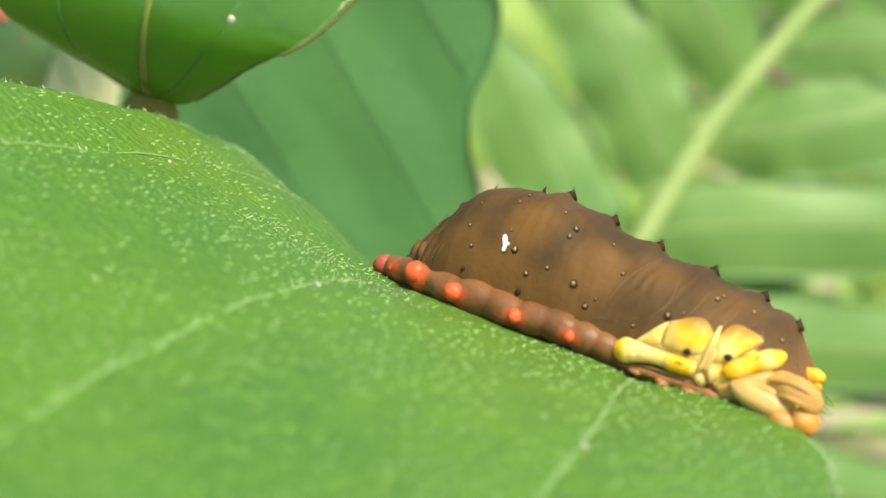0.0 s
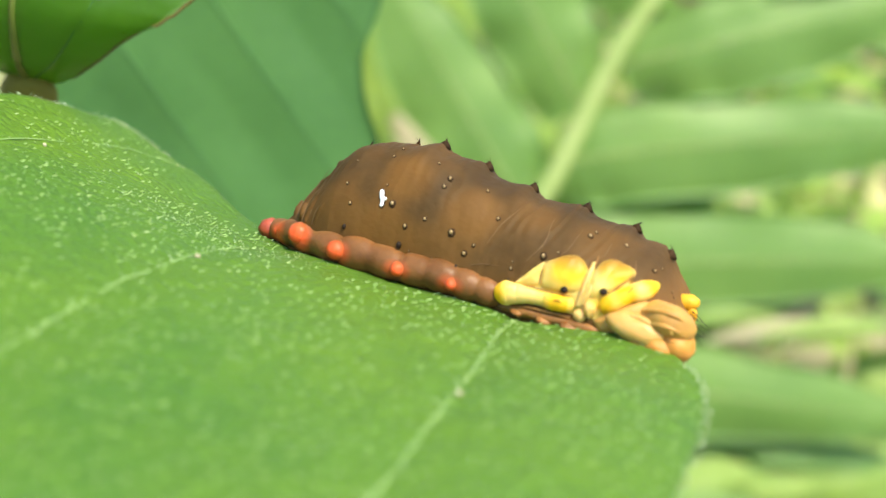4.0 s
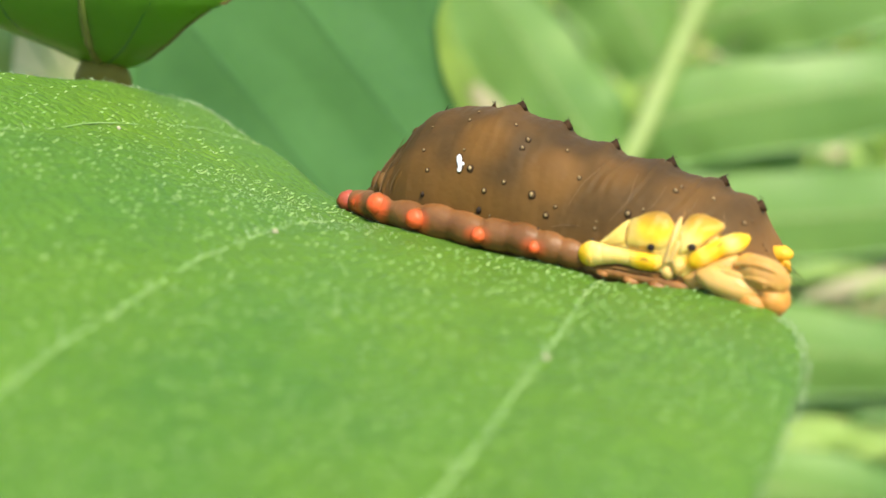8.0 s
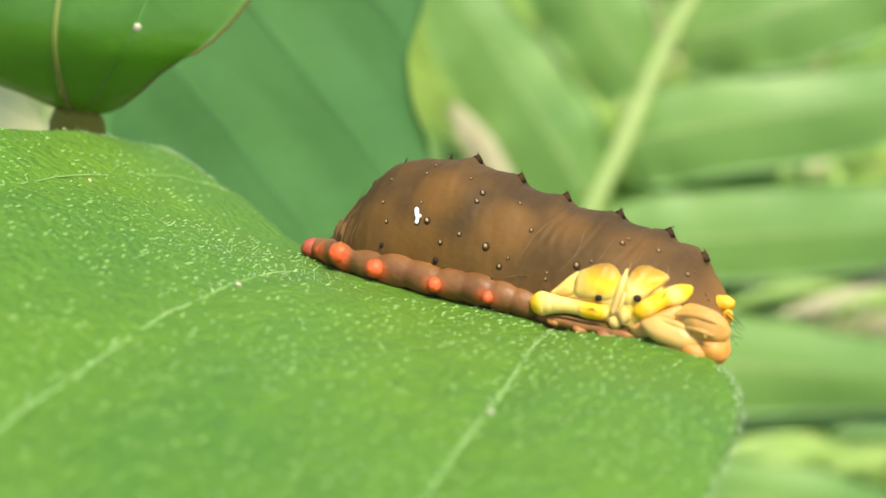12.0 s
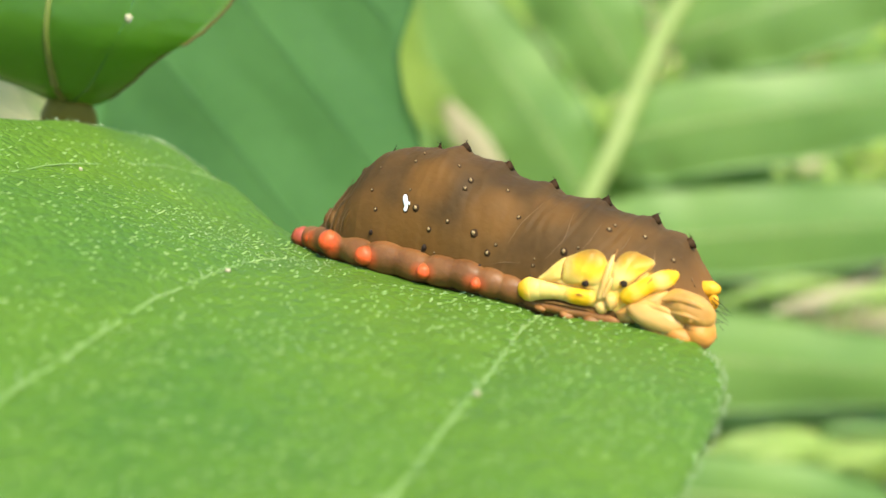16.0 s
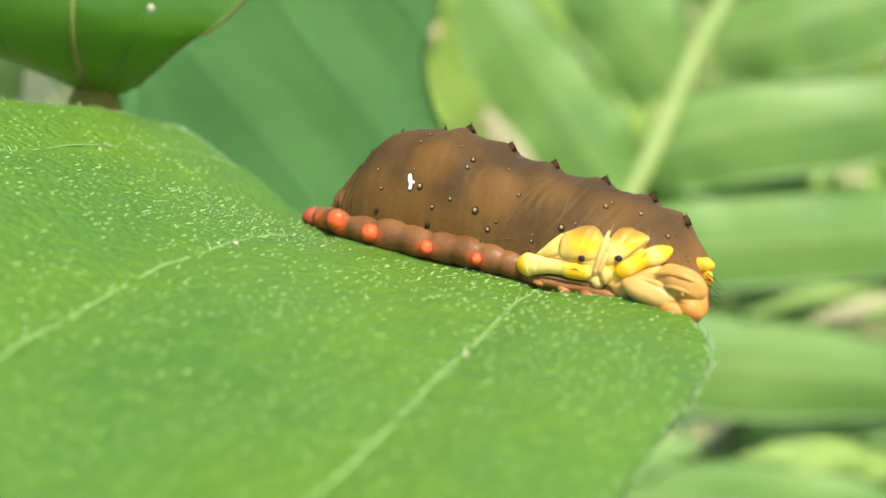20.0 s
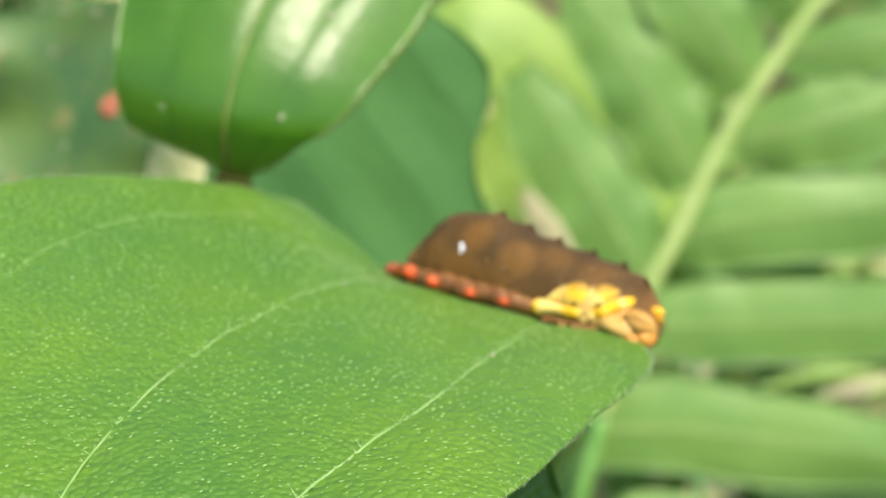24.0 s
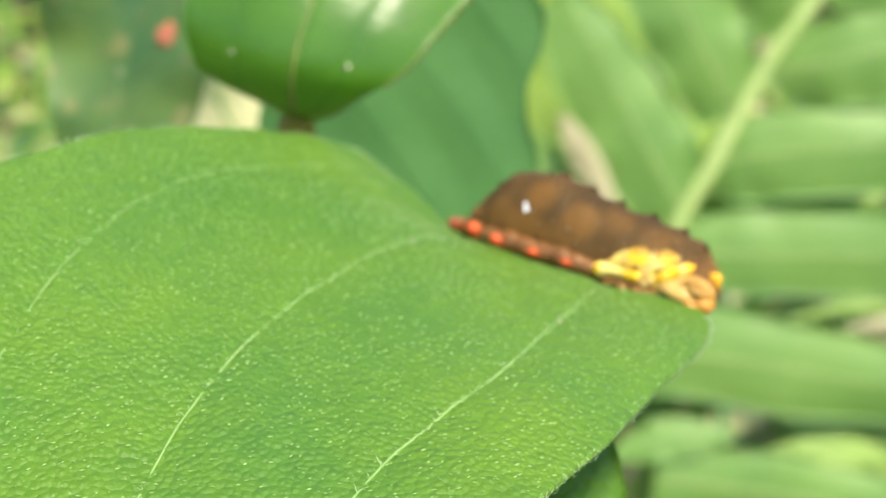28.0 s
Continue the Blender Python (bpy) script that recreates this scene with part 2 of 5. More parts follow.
def blob(bm, centre, radii, axes=None, rings=7, sides=12, wobble=0.0, seed=0):
    """A rounded lump; axes are its three directions."""
    ax = np.eye(3) if axes is None else np.array(axes, float)
    made = []
    for i in range(1, rings):
        th = math.pi * i / rings
        row = []
        for k in range(sides):
            ph = 2 * math.pi * k / sides
            d = np.array((math.sin(th) * math.cos(ph), math.sin(th) * math.sin(ph), math.cos(th)))
            r = 1 + wobble * noise.noise(Vector(d * 1.9) + Vector((seed * 3.1, seed, 0)))
            row.append(bm.verts.new(np.array(centre) + (d * np.array(radii) * r) @ ax))
        made.append(row)
    top, low = (bm.verts.new(np.array(centre) + np.array((0, 0, s * radii[2])) @ ax) for s in (1, -1))
    for r, q in zip(made, made[1:]):
        for k in range(sides):
            bm.faces.new((r[k], q[k], q[(k + 1) % sides], r[(k + 1) % sides]))
    for k in range(sides):
        bm.faces.new((top, made[0][k], made[0][(k + 1) % sides]))
        bm.faces.new((low, made[-1][(k + 1) % sides], made[-1][k]))
    return bm


class Blade:
    """A leaf blade along a 3D centre line, in mm; sides measured across, facing a given way."""

    def __init__(self, centre, left, right, facing, camber=0.0, ruffle=0.0, fold=0.0, seed=0, n=60, grooves=()):
        self.n, self.seed, self.ruffle, self.camber, self.fold = n, seed, ruffle, camber, fold
        self.c = spline(centre, n)
        self.l = np.clip(spline([[v] for v in left], n)[:, 0], 0.05, None)
        self.r = np.clip(spline([[v] for v in right], n)[:, 0], 0.05, None)
        self.facing, self.grooves = np.array(facing, float), grooves

    def at(self, s, x):
        """The place at s (0..1 along) and x (-1..1 across), and the normal."""
        f = min(max(s, 0), 1) * (self.n - 1)
        k = min(int(f), self.n - 2)
        t = f - k
        c = self.c[k] * (1 - t) + self.c[k + 1] * t
        a, b = max(k - 1, 0), min(k + 2, self.n - 1)
        tan = unit(self.c[b] - self.c[a])
        side = unit(np.cross(tan, self.facing))
        nor = unit(np.cross(side, tan))
        w = (self.r[k] * (1 - t) + self.r[k + 1] * t) if x > 0 else (self.l[k] * (1 - t) + self.l[k + 1] * t)
        off = x * w
        lift = -self.camber * w * x * x + self.fold * w * abs(x)
        for place, depth, wide in self.grooves:
            lift -= depth * w * math.exp(-((x - place) / wide) ** 2)
        if self.ruffle:
            lift += self.ruffle * x * x * w * noise.noise(Vector((s * 7 + self.seed, (2.0 if x > 0 else -3.0), self.seed * 1.7)))
            lift += 0.25 * self.ruffle * w * noise.noise(Vector((s * 4 - self.seed, x * 1.5, self.seed)))
        return c + side * off + nor * lift, nor

    def mesh(self, across=24, thick=0.25):
        bm = bmesh.new()
        rows, back = [], []
        for s in np.linspace(0, 1, self.n):
            row, low = [], []
            for x in np.linspace(-1, 1, across + 1):
                p, nor = self.at(s, x)
                row.append(bm.verts.new(p * MM))
                low.append(bm.verts.new((p - nor * thick) * MM))
            rows.append(row)
            back.append(low)
        grid_faces(bm, rows)
        grid_faces(bm, [r[::-1] for r in back])
        edge = [r[0] for r in rows] + rows[-1][1:] + [r[-1] for r in rows[::-1]][1:] + rows[0][::-1][1:-1]
        eback = [r[0] for r in back] + back[-1][1:] + [r[-1] for r in back[::-1]][1:] + back[0][::-1][1:-1]
        for k in range(len(edge)):
            j = (k + 1) % len(edge)
            bm.faces.new((edge[k], eback[k], eback[j], edge[j]))
        return bm

    def line(self, uv, radii, lift=0.05, n=30, sides=6):
        """A raised nerve along places (s, x) of the blade."""
        bm = bmesh.new()
        q = spline(uv, n)
        rad = np.interp(np.linspace(0, 1, n), np.linspace(0, 1, len(radii)), radii)
        pts = []
        for s, x in q:
            p, nor = self.at(s, x)
            pts.append((p + nor * lift) * MM)
        return tube(bm, pts, rad * MM, sides, up=tuple(self.at(q[n // 2][0], q[n // 2][1])[1]))


# ---------- ground ----------
GROUND_Z = -0.36


def ground_height(x, y):
    d = math.hypot(x, y - 0.5)
    return GROUND_Z + 0.05 * noise.noise(Vector((x * 1.7, y * 1.7, 0.3))) + 0.015 * noise.noise(Vector((x * 8, y * 8, 1.3))) + (0.10 * max(0.0, d - 0.8) if d < 6 else 0.52)


def build_ground():
    m = Mat("forest_soil")
    col = m.ramp(m.noise(14.0, 6.0), [(0.3, (0.07, 0.055, 0.03)), (0.55, (0.18, 0.14, 0.08)), (0.75, (0.08, 0.13, 0.03))])
    col = m.mix(0.4, col, m.ramp(m.noise(90.0, 4.0), [(0.35, (0.03, 0.02, 0.012)), (0.7, (0.22, 0.17, 0.1))]))
    m.colour(col).gloss(0.9, 0.2).bump(m.noise(70.0, 6.0), 0.012)
    bm = bmesh.new()
    line = sorted({s * r for r in (0, .06, .12, .18, .24, .3, .36, .42, .48, .54, .6, .66, .72, .78, .84, .9, .96, 1.05, 1.15, 1.3, 1.5, 1.7, 2, 2.4, 3, 4, 6, 10, 20, 60, 300, 1500) for s in (1, -1)})
    rows = [[bm.verts.new((x, y + 0.6, ground_height(x, y + 0.6))) for x in line] for y in line]
    grid_faces(bm, rows)
    me = bpy.data.meshes.new("ground")
    for f in bm.faces:
        f.smooth = True
    bm.to_mesh(me)
    bm.free()
    me.materials.append(m.m)
    tagged(new("ground", me), "dark forest soil under leaf litter and low plants", "ground", kind="structure")


build_ground()


# ---------- the hairy leaf that carries the caterpillar ----------
VEINS = {
    "a": [(13, -2), (10.6, -9.2), (7.6, -20.5), (2.8, -35), (-2, -45), (-7.3, -56.5), (-14, -80), (-19, -118)],
    "b": [(-5.0, 3), (-8.9, -6.9), (-12.2, -17), (-15.4, -27), (-19.6, -42), (-22, -58.6), (-22.5, -85), (-20, -118)],
    "c": [(-13, 24), (-16.8, 20.3), (-24, 2.9), (-29.4, -8), (-34, -24.5), (-36, -46.7), (-33, -80), (-22, -116)],
    "d": [(20.5, -14), (18.6, -24), (13.5, -37), (5, -51), (-5, -72), (-17, -112)],
    "e": [(-26, 14), (-33, 3), (-39, -12), (-43.5, -30), (-44, -60), (-36, -92)],
}
VEIN_PTS = np.vstack([spline(v, 60) for v in VEINS.values()])
VEIN_DEPTH = np.repeat([1.0, 1.0, 0.9, 0.35, 0.35], 60)


def leaf_z(x, y, pillow=True):
    a, b = x / 20, y / 20
    z = -1 - 4.48 * a - 4.02 * b + 1.19 * a * a - 2.14 * a * b - 1.01 * b * b
    z -= 1.1 * math.exp(-((x + 6) ** 2 + (y - 10) ** 2) / 72)
    # the margin at the tip curls down
    rim = float(np.interp(y, RIGHT[:, 1], RIGHT[:, 0]))
    z -= 2.1 * math.exp(-max(rim - x, 0.0) / 4.5) * min(max((-7 - y) / 11, 0), 1) * min(max((y + 75) / 30, 0), 1)
    if pillow:
        d = np.hypot(VEIN_PTS[:, 0] - x, VEIN_PTS[:, 1] - y)
        z -= 0.55 * float((VEIN_DEPTH * np.exp(-d / 1.8)).max())
        z += 0.25 * noise.noise(Vector((x * 0.13, y * 0.13, 4.0))) + 0.06 * noise.noise(Vector((x * 0.6, y * 0.6, 1.0)))
    return z


LEFT = spline([(-20, -122), (-40, -108), (-52, -84), (-53, -56), (-49, -35), (-45, -23.5), (-42, -16.7), (-39, -9), (-35.7, -2), (-30.2, 8), (-24.1, 21), (-20, 29.5)], 131)
RIGHT = spline([(-20, -122), (-15, -105), (-7.5, -82), (0, -66), (5.2, -56), (7.9, -50.8), (11.2, -44.6), (15.2, -35), (18.9, -26), (21.2, -19.5), (22.1, -15), (22, -11)], 131)
TOP = spline([(-20, 29.5), (-17.6, 29), (-12.1, 22.3), (-6.5, 13), (1, 10.5), (10, 7), (18, -1), (22, -11)], 111)


def leaf_plan(i, j):
    """Coons patch between the margins: i across (0..110), j along (0..130)."""
    t, s = i / 110, j / 130
    base = LEFT[0]
    p = (1 - t) * LEFT[j] + t * RIGHT[j] + s * TOP[i] + (1 - s) * base
    return p - ((1 - t) * (s * TOP[0] + (1 - s) * base) + t * (s * TOP[-1] + (1 - s) * base))


def build_hairy_leaf():
    leaf = thing("hairy_leaf", pose(0, 0, 0), "broad bright-green hairy leaf with pale nerves, under the caterpillar", "leaf")
    bm = bmesh.new()
    rows = []
    for j in range(1, 131):
        row = []
        for i in range(111):
            x, y = leaf_plan(i, j)
            row.append(bm.verts.new((x * MM, y * MM, leaf_z(x, y) * MM)))
        rows.append(row)
    grid_faces(bm, rows)
    blade = part("blade", bm, HAIRY_LEAF, leaf)
    so = blade.modifiers.new("thickness", "SOLIDIFY")
    so.thickness, so.offset = 0.3 * MM, -1
    for key, rad in (("a", 0.11), ("b", 0.095), ("c", 0.07)):
        q = spline(VEINS[key], 70)
        pts = [(x * MM, y * MM, (leaf_z(x, y) + 0.01) * MM) for x, y in q]
        part("nerve", tube(bmesh.new(), pts, np.linspace(rad * 0.8, rad * 1.25, 70) * MM, 6), VEIN_PALE, leaf, "pale green nerve")
    # short hairs, thick on the blade and along the far margin
    r = random.Random(3)
    verts, faces = [], []

    def hair(x, y, length, rad):
        z = leaf_z(x, y)
        b = np.array((x, y, z - 0.03))
        lean = np.array((r.uniform(-0.7, 0.9), r.uniform(-0.9, 0.3), r.uniform(0.5, 1.1)))
        tip = b + unit(lean) * length
        k = len(verts)
        for w in (0, 2.1, 4.2):
            verts.append((b + rad * np.array((math.cos(w), math.sin(w), 0))) * MM)
        verts.append(tip * MM)
        faces.extend([(k, k + 1, k + 3), (k + 1, k + 2, k + 3), (k + 2, k, k + 3)])

    for j in range(40, 130):
        for edge in (LEFT, RIGHT):
            for _ in range(4):
                x, y = edge[j] + (r.uniform(-0.3, 0.3), r.uniform(-0.3, 0.3))
                hair(x, y, r.uniform(0.2, 0.5), 0.04)
    for i in range(25):
        for _ in range(8):
            x, y = TOP[i] + (r.uniform(-0.4, 0.2), r.uniform(-0.4, 0.2))
            hair(x, y, r.uniform(0.15, 0.45), 0.04)
    # thick white down round the caterpillar's tail
    for _ in range(1000):
        x, y = r.gauss(-9, 5.5), r.gauss(1.0, 3.6)
        if y < np.interp(x, TOP[:, 0], TOP[:, 1]) - 0.6:
            hair(x, y, r.uniform(0.10, 0.28), r.uniform(.02, .04))
    for key in "abc":
        for x, y in spline(VEINS[key], 160):
            hair(x + r.uniform(-0.3, 0.3), y + r.uniform(-0.3, 0.3), r.uniform(0.2, 0.6), 0.03)
    # short pale bristles, evenly strewn, each lying towards the tip on a small swelling
    gverts, gfaces = [], []
    step = 0.76
    for gx in range(-70, 31):
        for gy in range(-92, 40):
            x = gx * step + (gy % 2) * step * 0.5 + r.uniform(-0.34, 0.34)
            y = gy * step + r.uniform(-0.34, 0.34)
            if y > -2 and x > -4 or x > np.interp(y, RIGHT[:, 1], RIGHT[:, 0]) - 0.2 or x < np.interp(y, LEFT[:, 1], LEFT[:, 0]) + 0.2:
                continue
            if y > 5 and y > np.interp(x, TOP[:, 0], TOP[:, 1]) - 0.3 or r.random() < 0.48 + 0.25 * min(max((y - 2) / 10, 0), 1) + 0.7 * noise.noise(Vector((x * .11, y * .11, 2))):
                continue
            ln, w = 0.10 + 0.15 * r.random() ** 1.5, 0.020 + 0.018 * r.random()
            a = r.gauss(-0.1, 0.5)
            ax, ay = np.array((math.cos(a), math.sin(a), -0.16)), np.array((-math.sin(a), math.cos(a), -0.2))
            o = np.array((x, y, leaf_z(x, y) + 0.03))
            k = len(gverts)
            for d in (ax * ln + (0, 0, 0.13), ay * w, -ax * ln, -ay * w, (0, 0, 0.10), (0, 0, -0.09)):
                gverts.append((o + d) * MM)
            for p in range(4):
                gfaces.extend([(k + p, k + (p + 1) % 4, k + 4)])
    me = bpy.data.meshes.new("bristle_coat")
    me.from_pydata([tuple(v) for v in gverts], [], gfaces)
    me.materials.append(GRAIN)
    grains = new("bristle_coat", me)
    grains.parent = leaf
    tagged(grains, "short pale raised bristles", kind="stuff")
    # longer forked hairs on the nerves
    for key in "ab":
        q = spline(VEINS[key], 120)
        for x, y in q[12:90:4]:
            hair(x, y, r.uniform(0.8, 1.6), 0.035)
            if r.random() < .6:
                hair(x + .05, y, r.uniform(0.5, 1.1), 0.03)
    me = bpy.data.meshes.new("hairs")
    me.from_pydata([tuple(v) for v in verts], [], faces)
    me.materials.append(HAIR)
    hairs = new("hairs", me)
    hairs.parent = leaf
    tagged(hairs, "short white hairs", kind="stuff")
    # stalk from the leaf's base down to the ground
    base = np.array((-20, -120.5, leaf_z(-20, -120.5)))
    stalk = spline([base, base + (2, -10, -6), base + (6, -16, -30), base + (10, -14, -140), base + (12, -10, -360)], 30)
    part("stalk", tube(bmesh.new(), stalk * MM, np.linspace(1.3, 2.0, 30) * MM, 10), STEM_BROWN, leaf, "brown stalk")
    # specks on the blade
    for x, y, rad in ((-8.3, -6.5, 0.2), (-20.7, 7.3, 0.13), (7.1, -23.3, 0.2)):
        part("speck", blob(bmesh.new(), np.array((x, y, leaf_z(x, y) + 0.1)) * MM, np.array((rad, rad * 0.8, 0.18)) * MM, wobble=0.4, seed=x), CRUMB, leaf, "pale speck")


build_hairy_leaf()


# ---------- caterpillar ----------
def cat_skin():
    m = Mat("caterpillar_brown")
    blot = m.noise(190.0, 2.5)
    col = m.ramp(blot, [(0.34, (0.044, 0.025, 0.006)), (0.5, (0.070, 0.038, 0.009)), (0.68, (0.112, 0.056, 0.012))])
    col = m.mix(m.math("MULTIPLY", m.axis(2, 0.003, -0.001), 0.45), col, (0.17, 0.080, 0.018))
    fine = m.noise(1500.0, 4.0)
    col = m.mix(0.12, col, m.ramp(fine, [(0.3, (0.04, 0.022, 0.01)), (0.75, (0.17, 0.1, 0.04))]))
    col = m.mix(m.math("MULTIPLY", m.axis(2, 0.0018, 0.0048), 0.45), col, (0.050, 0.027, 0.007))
    for u, v, w, reach, amount in ((3.1, 4.0, 4.9, 0.8, .75), (8.2, 3.8, 3.3, 1.0, .75), (2.4, 2.2, 0.5, 1.6, .7), (6.2, 2.2, 0.6, 1.0, .35), (-1.6, 2.4, 2.2, 0.9, .45), (12.0, 5.4, 3.7, 0.7, .4), (16.5, 6.0, 3.2, 0.6, .35)):
        saddle = m.near_place((u * MM, v * MM, w * MM), reach * MM, 2.0 * MM)
        col = m.mix(m.math("MULTIPLY", m.math("MULTIPLY", saddle, amount), m.math("ADD", blot, 0.45)), col, (0.158, 0.074, 0.014))
    yellow = m.math("ADD", m.near_place((0.0142, 0.0022, 0.0000), 0.0008, 0.0006), m.near_place((0.0162, 0.0026, 0.0003), 0.0010, 0.0008))
    yellow = m.math("ADD", yellow, m.near_place((0.0187, 0.0030, 0.0002), 0.0010, 0.0008))
    yellow = m.math("MINIMUM", m.math("MULTIPLY", yellow, m.math("ADD", fine, 0.55)), 1.0)
    front = m.math("MULTIPLY", m.axis(0, 0.0185, 0.0245), m.axis(2, 0.0018, -0.0012))
    col = m.mix(front, col, (0.20, 0.092, 0.022))
    col = m.mix(yellow, col, (0.62, 0.33, 0.025))
    m.colour(col).gloss(m.math("ADD", m.math("MULTIPLY", fine, 0.25), 0.5), 0.15)
    return m.fleshy(0.15).bump(m.math("ADD", m.noise(1400.0, 3.0), m.noise(520.0, 2.0)), 0.00009, 0.6).m


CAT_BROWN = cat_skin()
SPOTS = [(-7.3, 4.1, -1.75, 0.62), (-4.5, 2.1, -0.75, 0.98), (-.6, 0.5, -0.6, 0.85), (4.2, .3, -.8, 0.62), (8.2, .35, -.95, 0.52)]


def fold_skin():
    m = Mat("caterpillar_fold_pink_brown")
    n1 = m.noise(330.0, 5.0)
    col = m.ramp(n1, [(0.3, (0.105, 0.043, 0.011)), (0.7, (0.235, 0.102, 0.029))])
    for u, v, w, r in SPOTS:
        near_ = m.near_place((u * MM, v * MM, w * MM), (r * 0.55) * MM, 1.15 * MM)
        col = m.mix(m.math("MINIMUM", m.math("MULTIPLY", near_, m.math("ADD", n1, 0.5)), 1.0), col, (0.70, 0.105, 0.025))
    m.colour(col).gloss(0.45, 0.28).fleshy(0.3)
    return m.bump(m.noise(1800.0, 3.0), 0.00006).m


CAT_FOLD = fold_skin()
CAT_DULL_RED = plain("caterpillar_dull_red", (0.28, 0.05, 0.022), (0.42, 0.08, 0.03), 600.0, 0.35, bump=0.00003)
CAT_HORN = plain("caterpillar_horn_yellow", (0.62, 0.27, 0.006), (0.74, 0.40, 0.02), 300.0, 0.5, 0.3, bump=0.00006)


def fleshy_skin(name, stops, scale=500.0, rough=0.5):
    m = Mat(name)
    m.colour(m.ramp(m.noise(scale, 5.0), stops)).gloss(rough, 0.3).fleshy()
    return m.bump(m.noise(scale * 4, 3.0), 0.00007, 0.6).m


CAT_CREAM = fleshy_skin("caterpillar_cream", [(0.3, (0.52, 0.30, 0.06)), (0.7, (0.66, 0.46, 0.15))])
CAT_TAN = fleshy_skin("caterpillar_head_tan", [(0.3, (0.40, 0.19, 0.035)), (0.7, (0.56, 0.32, 0.08))], 420.0)


def head_skin():
    m = Mat("caterpillar_head")
    n1 = m.noise(420.0, 5.0)
    col = m.ramp(n1, [(0.3, (0.36, 0.18, 0.032)), (0.7, (0.54, 0.30, 0.065))])
    pale = m.near_place((0.0206, 0.0020, -0.0021), 0.0010, 0.0021)
    col = m.mix(m.math("MINIMUM", m.math("MULTIPLY", pale, m.math("ADD", n1, 0.4)), 1.0), col, (0.58, 0.36, 0.10))
    m.colour(col).gloss(0.42, 0.35).fleshy(0.3)
    return m.bump(m.noise(1700.0, 3.0), 0.00007, 0.6).m


CAT_HEAD = head_skin()
CAT_JAW = fleshy_skin("caterpillar_jaw_orange", [(0.3, (0.42, 0.17, 0.025)), (0.7, (0.58, 0.28, 0.05))], 420.0)
CAT_CREASE = plain("caterpillar_crease", (0.17, 0.08, 0.018), (0.28, 0.145, 0.04), 900.0, 0.6, 0.2)
CAT_LEG = fleshy_skin("caterpillar_leg_tan", [(0.3, (0.13, 0.055, 0.014)), (0.7, (0.34, 0.15, 0.036))], 420.0)
CAT_BLACK = plain("caterpillar_black", (0.010, 0.007, 0.005), (0.03, 0.018, 0.01), 900.0, 0.55, 0.15)
CAT_DARK = plain("caterpillar_dark_brown", (0.022, 0.012, 0.005), (0.05, 0.026, 0.009), 900.0, 0.7, 0.1)
CAT_LINE = plain("caterpillar_light_wrinkle", (0.10, 0.058, 0.022), (0.19, 0.115, 0.05), 900.0, 0.6, 0.2)
CAT_PALE = plain("caterpillar_pale_wart", (0.26, 0.17, 0.065), (0.44, 0.32, 0.15), 900.0, 0.45, 0.4)
CAT_WHITE = plain("white_speck", (0.86, 0.86, 0.84), (0.95, 0.95, 0.94), 900.0, 0.15)

BACK = [(-9, -2.6), (-8, -1.74), (-7, -0.85), (-6, 0.22), (-5, 1.48), (-4, 2.89), (-3, 4.25), (-2, 5.1), (-1, 5.45), (0, 5.6), (1.5, 5.72), (3, 5.96), (4.5, 5.73), (6, 5.29), (7.5, 4.78), (9, 4.31), (10.5, 4.0), (12, 3.79), (14, 3.55), (16, 3.15), (18, 2.68), (19.5, 2.21), (20.5, 1.61), (21.3, 0.67), (22, -0.4), (22.6, -1.29), (23.2, -1.82), (23.8, -2.34), (24.5, -2.9)]
GIRTH = [(-9, .6), (-8, 1.2), (-6, 2.6), (-4, 4.1), (-2, 4.9), (0, 5.2), (5, 5.4), (15, 5.4), (20, 5.1), (22.0, 4.4), (22.8, 3.0), (23.4, 1.5), (24.5, .3)]
BELLY = -3.4
POW = 2.3


def back(u):
    return float(np.mean([np.interp(u + d, *zip(*BACK)) for d in (-0.3, 0, 0.3)]))


def girth(u):
    return float(np.interp(u, *zip(*GIRTH)))


def mid(u):
    return float(np.interp(u, [-9, -4, 0, 20, 22, 24.5], [6.2, 6.8, 7.3, 7.3, 6.8, 3.6]))


SEGMENTS = [-5.2, -2.6, 0.4, 3.3, 6.3, 9.2, 12.0, 14.4, 16.8, 18.9, 20.8]


HUMPS = [(-2.2, .12), (1.4, .20), (3.5, .42), (6.9, .42), (10.4, .40), (14.4, .40), (18.0, .42), (20.6, .52)]


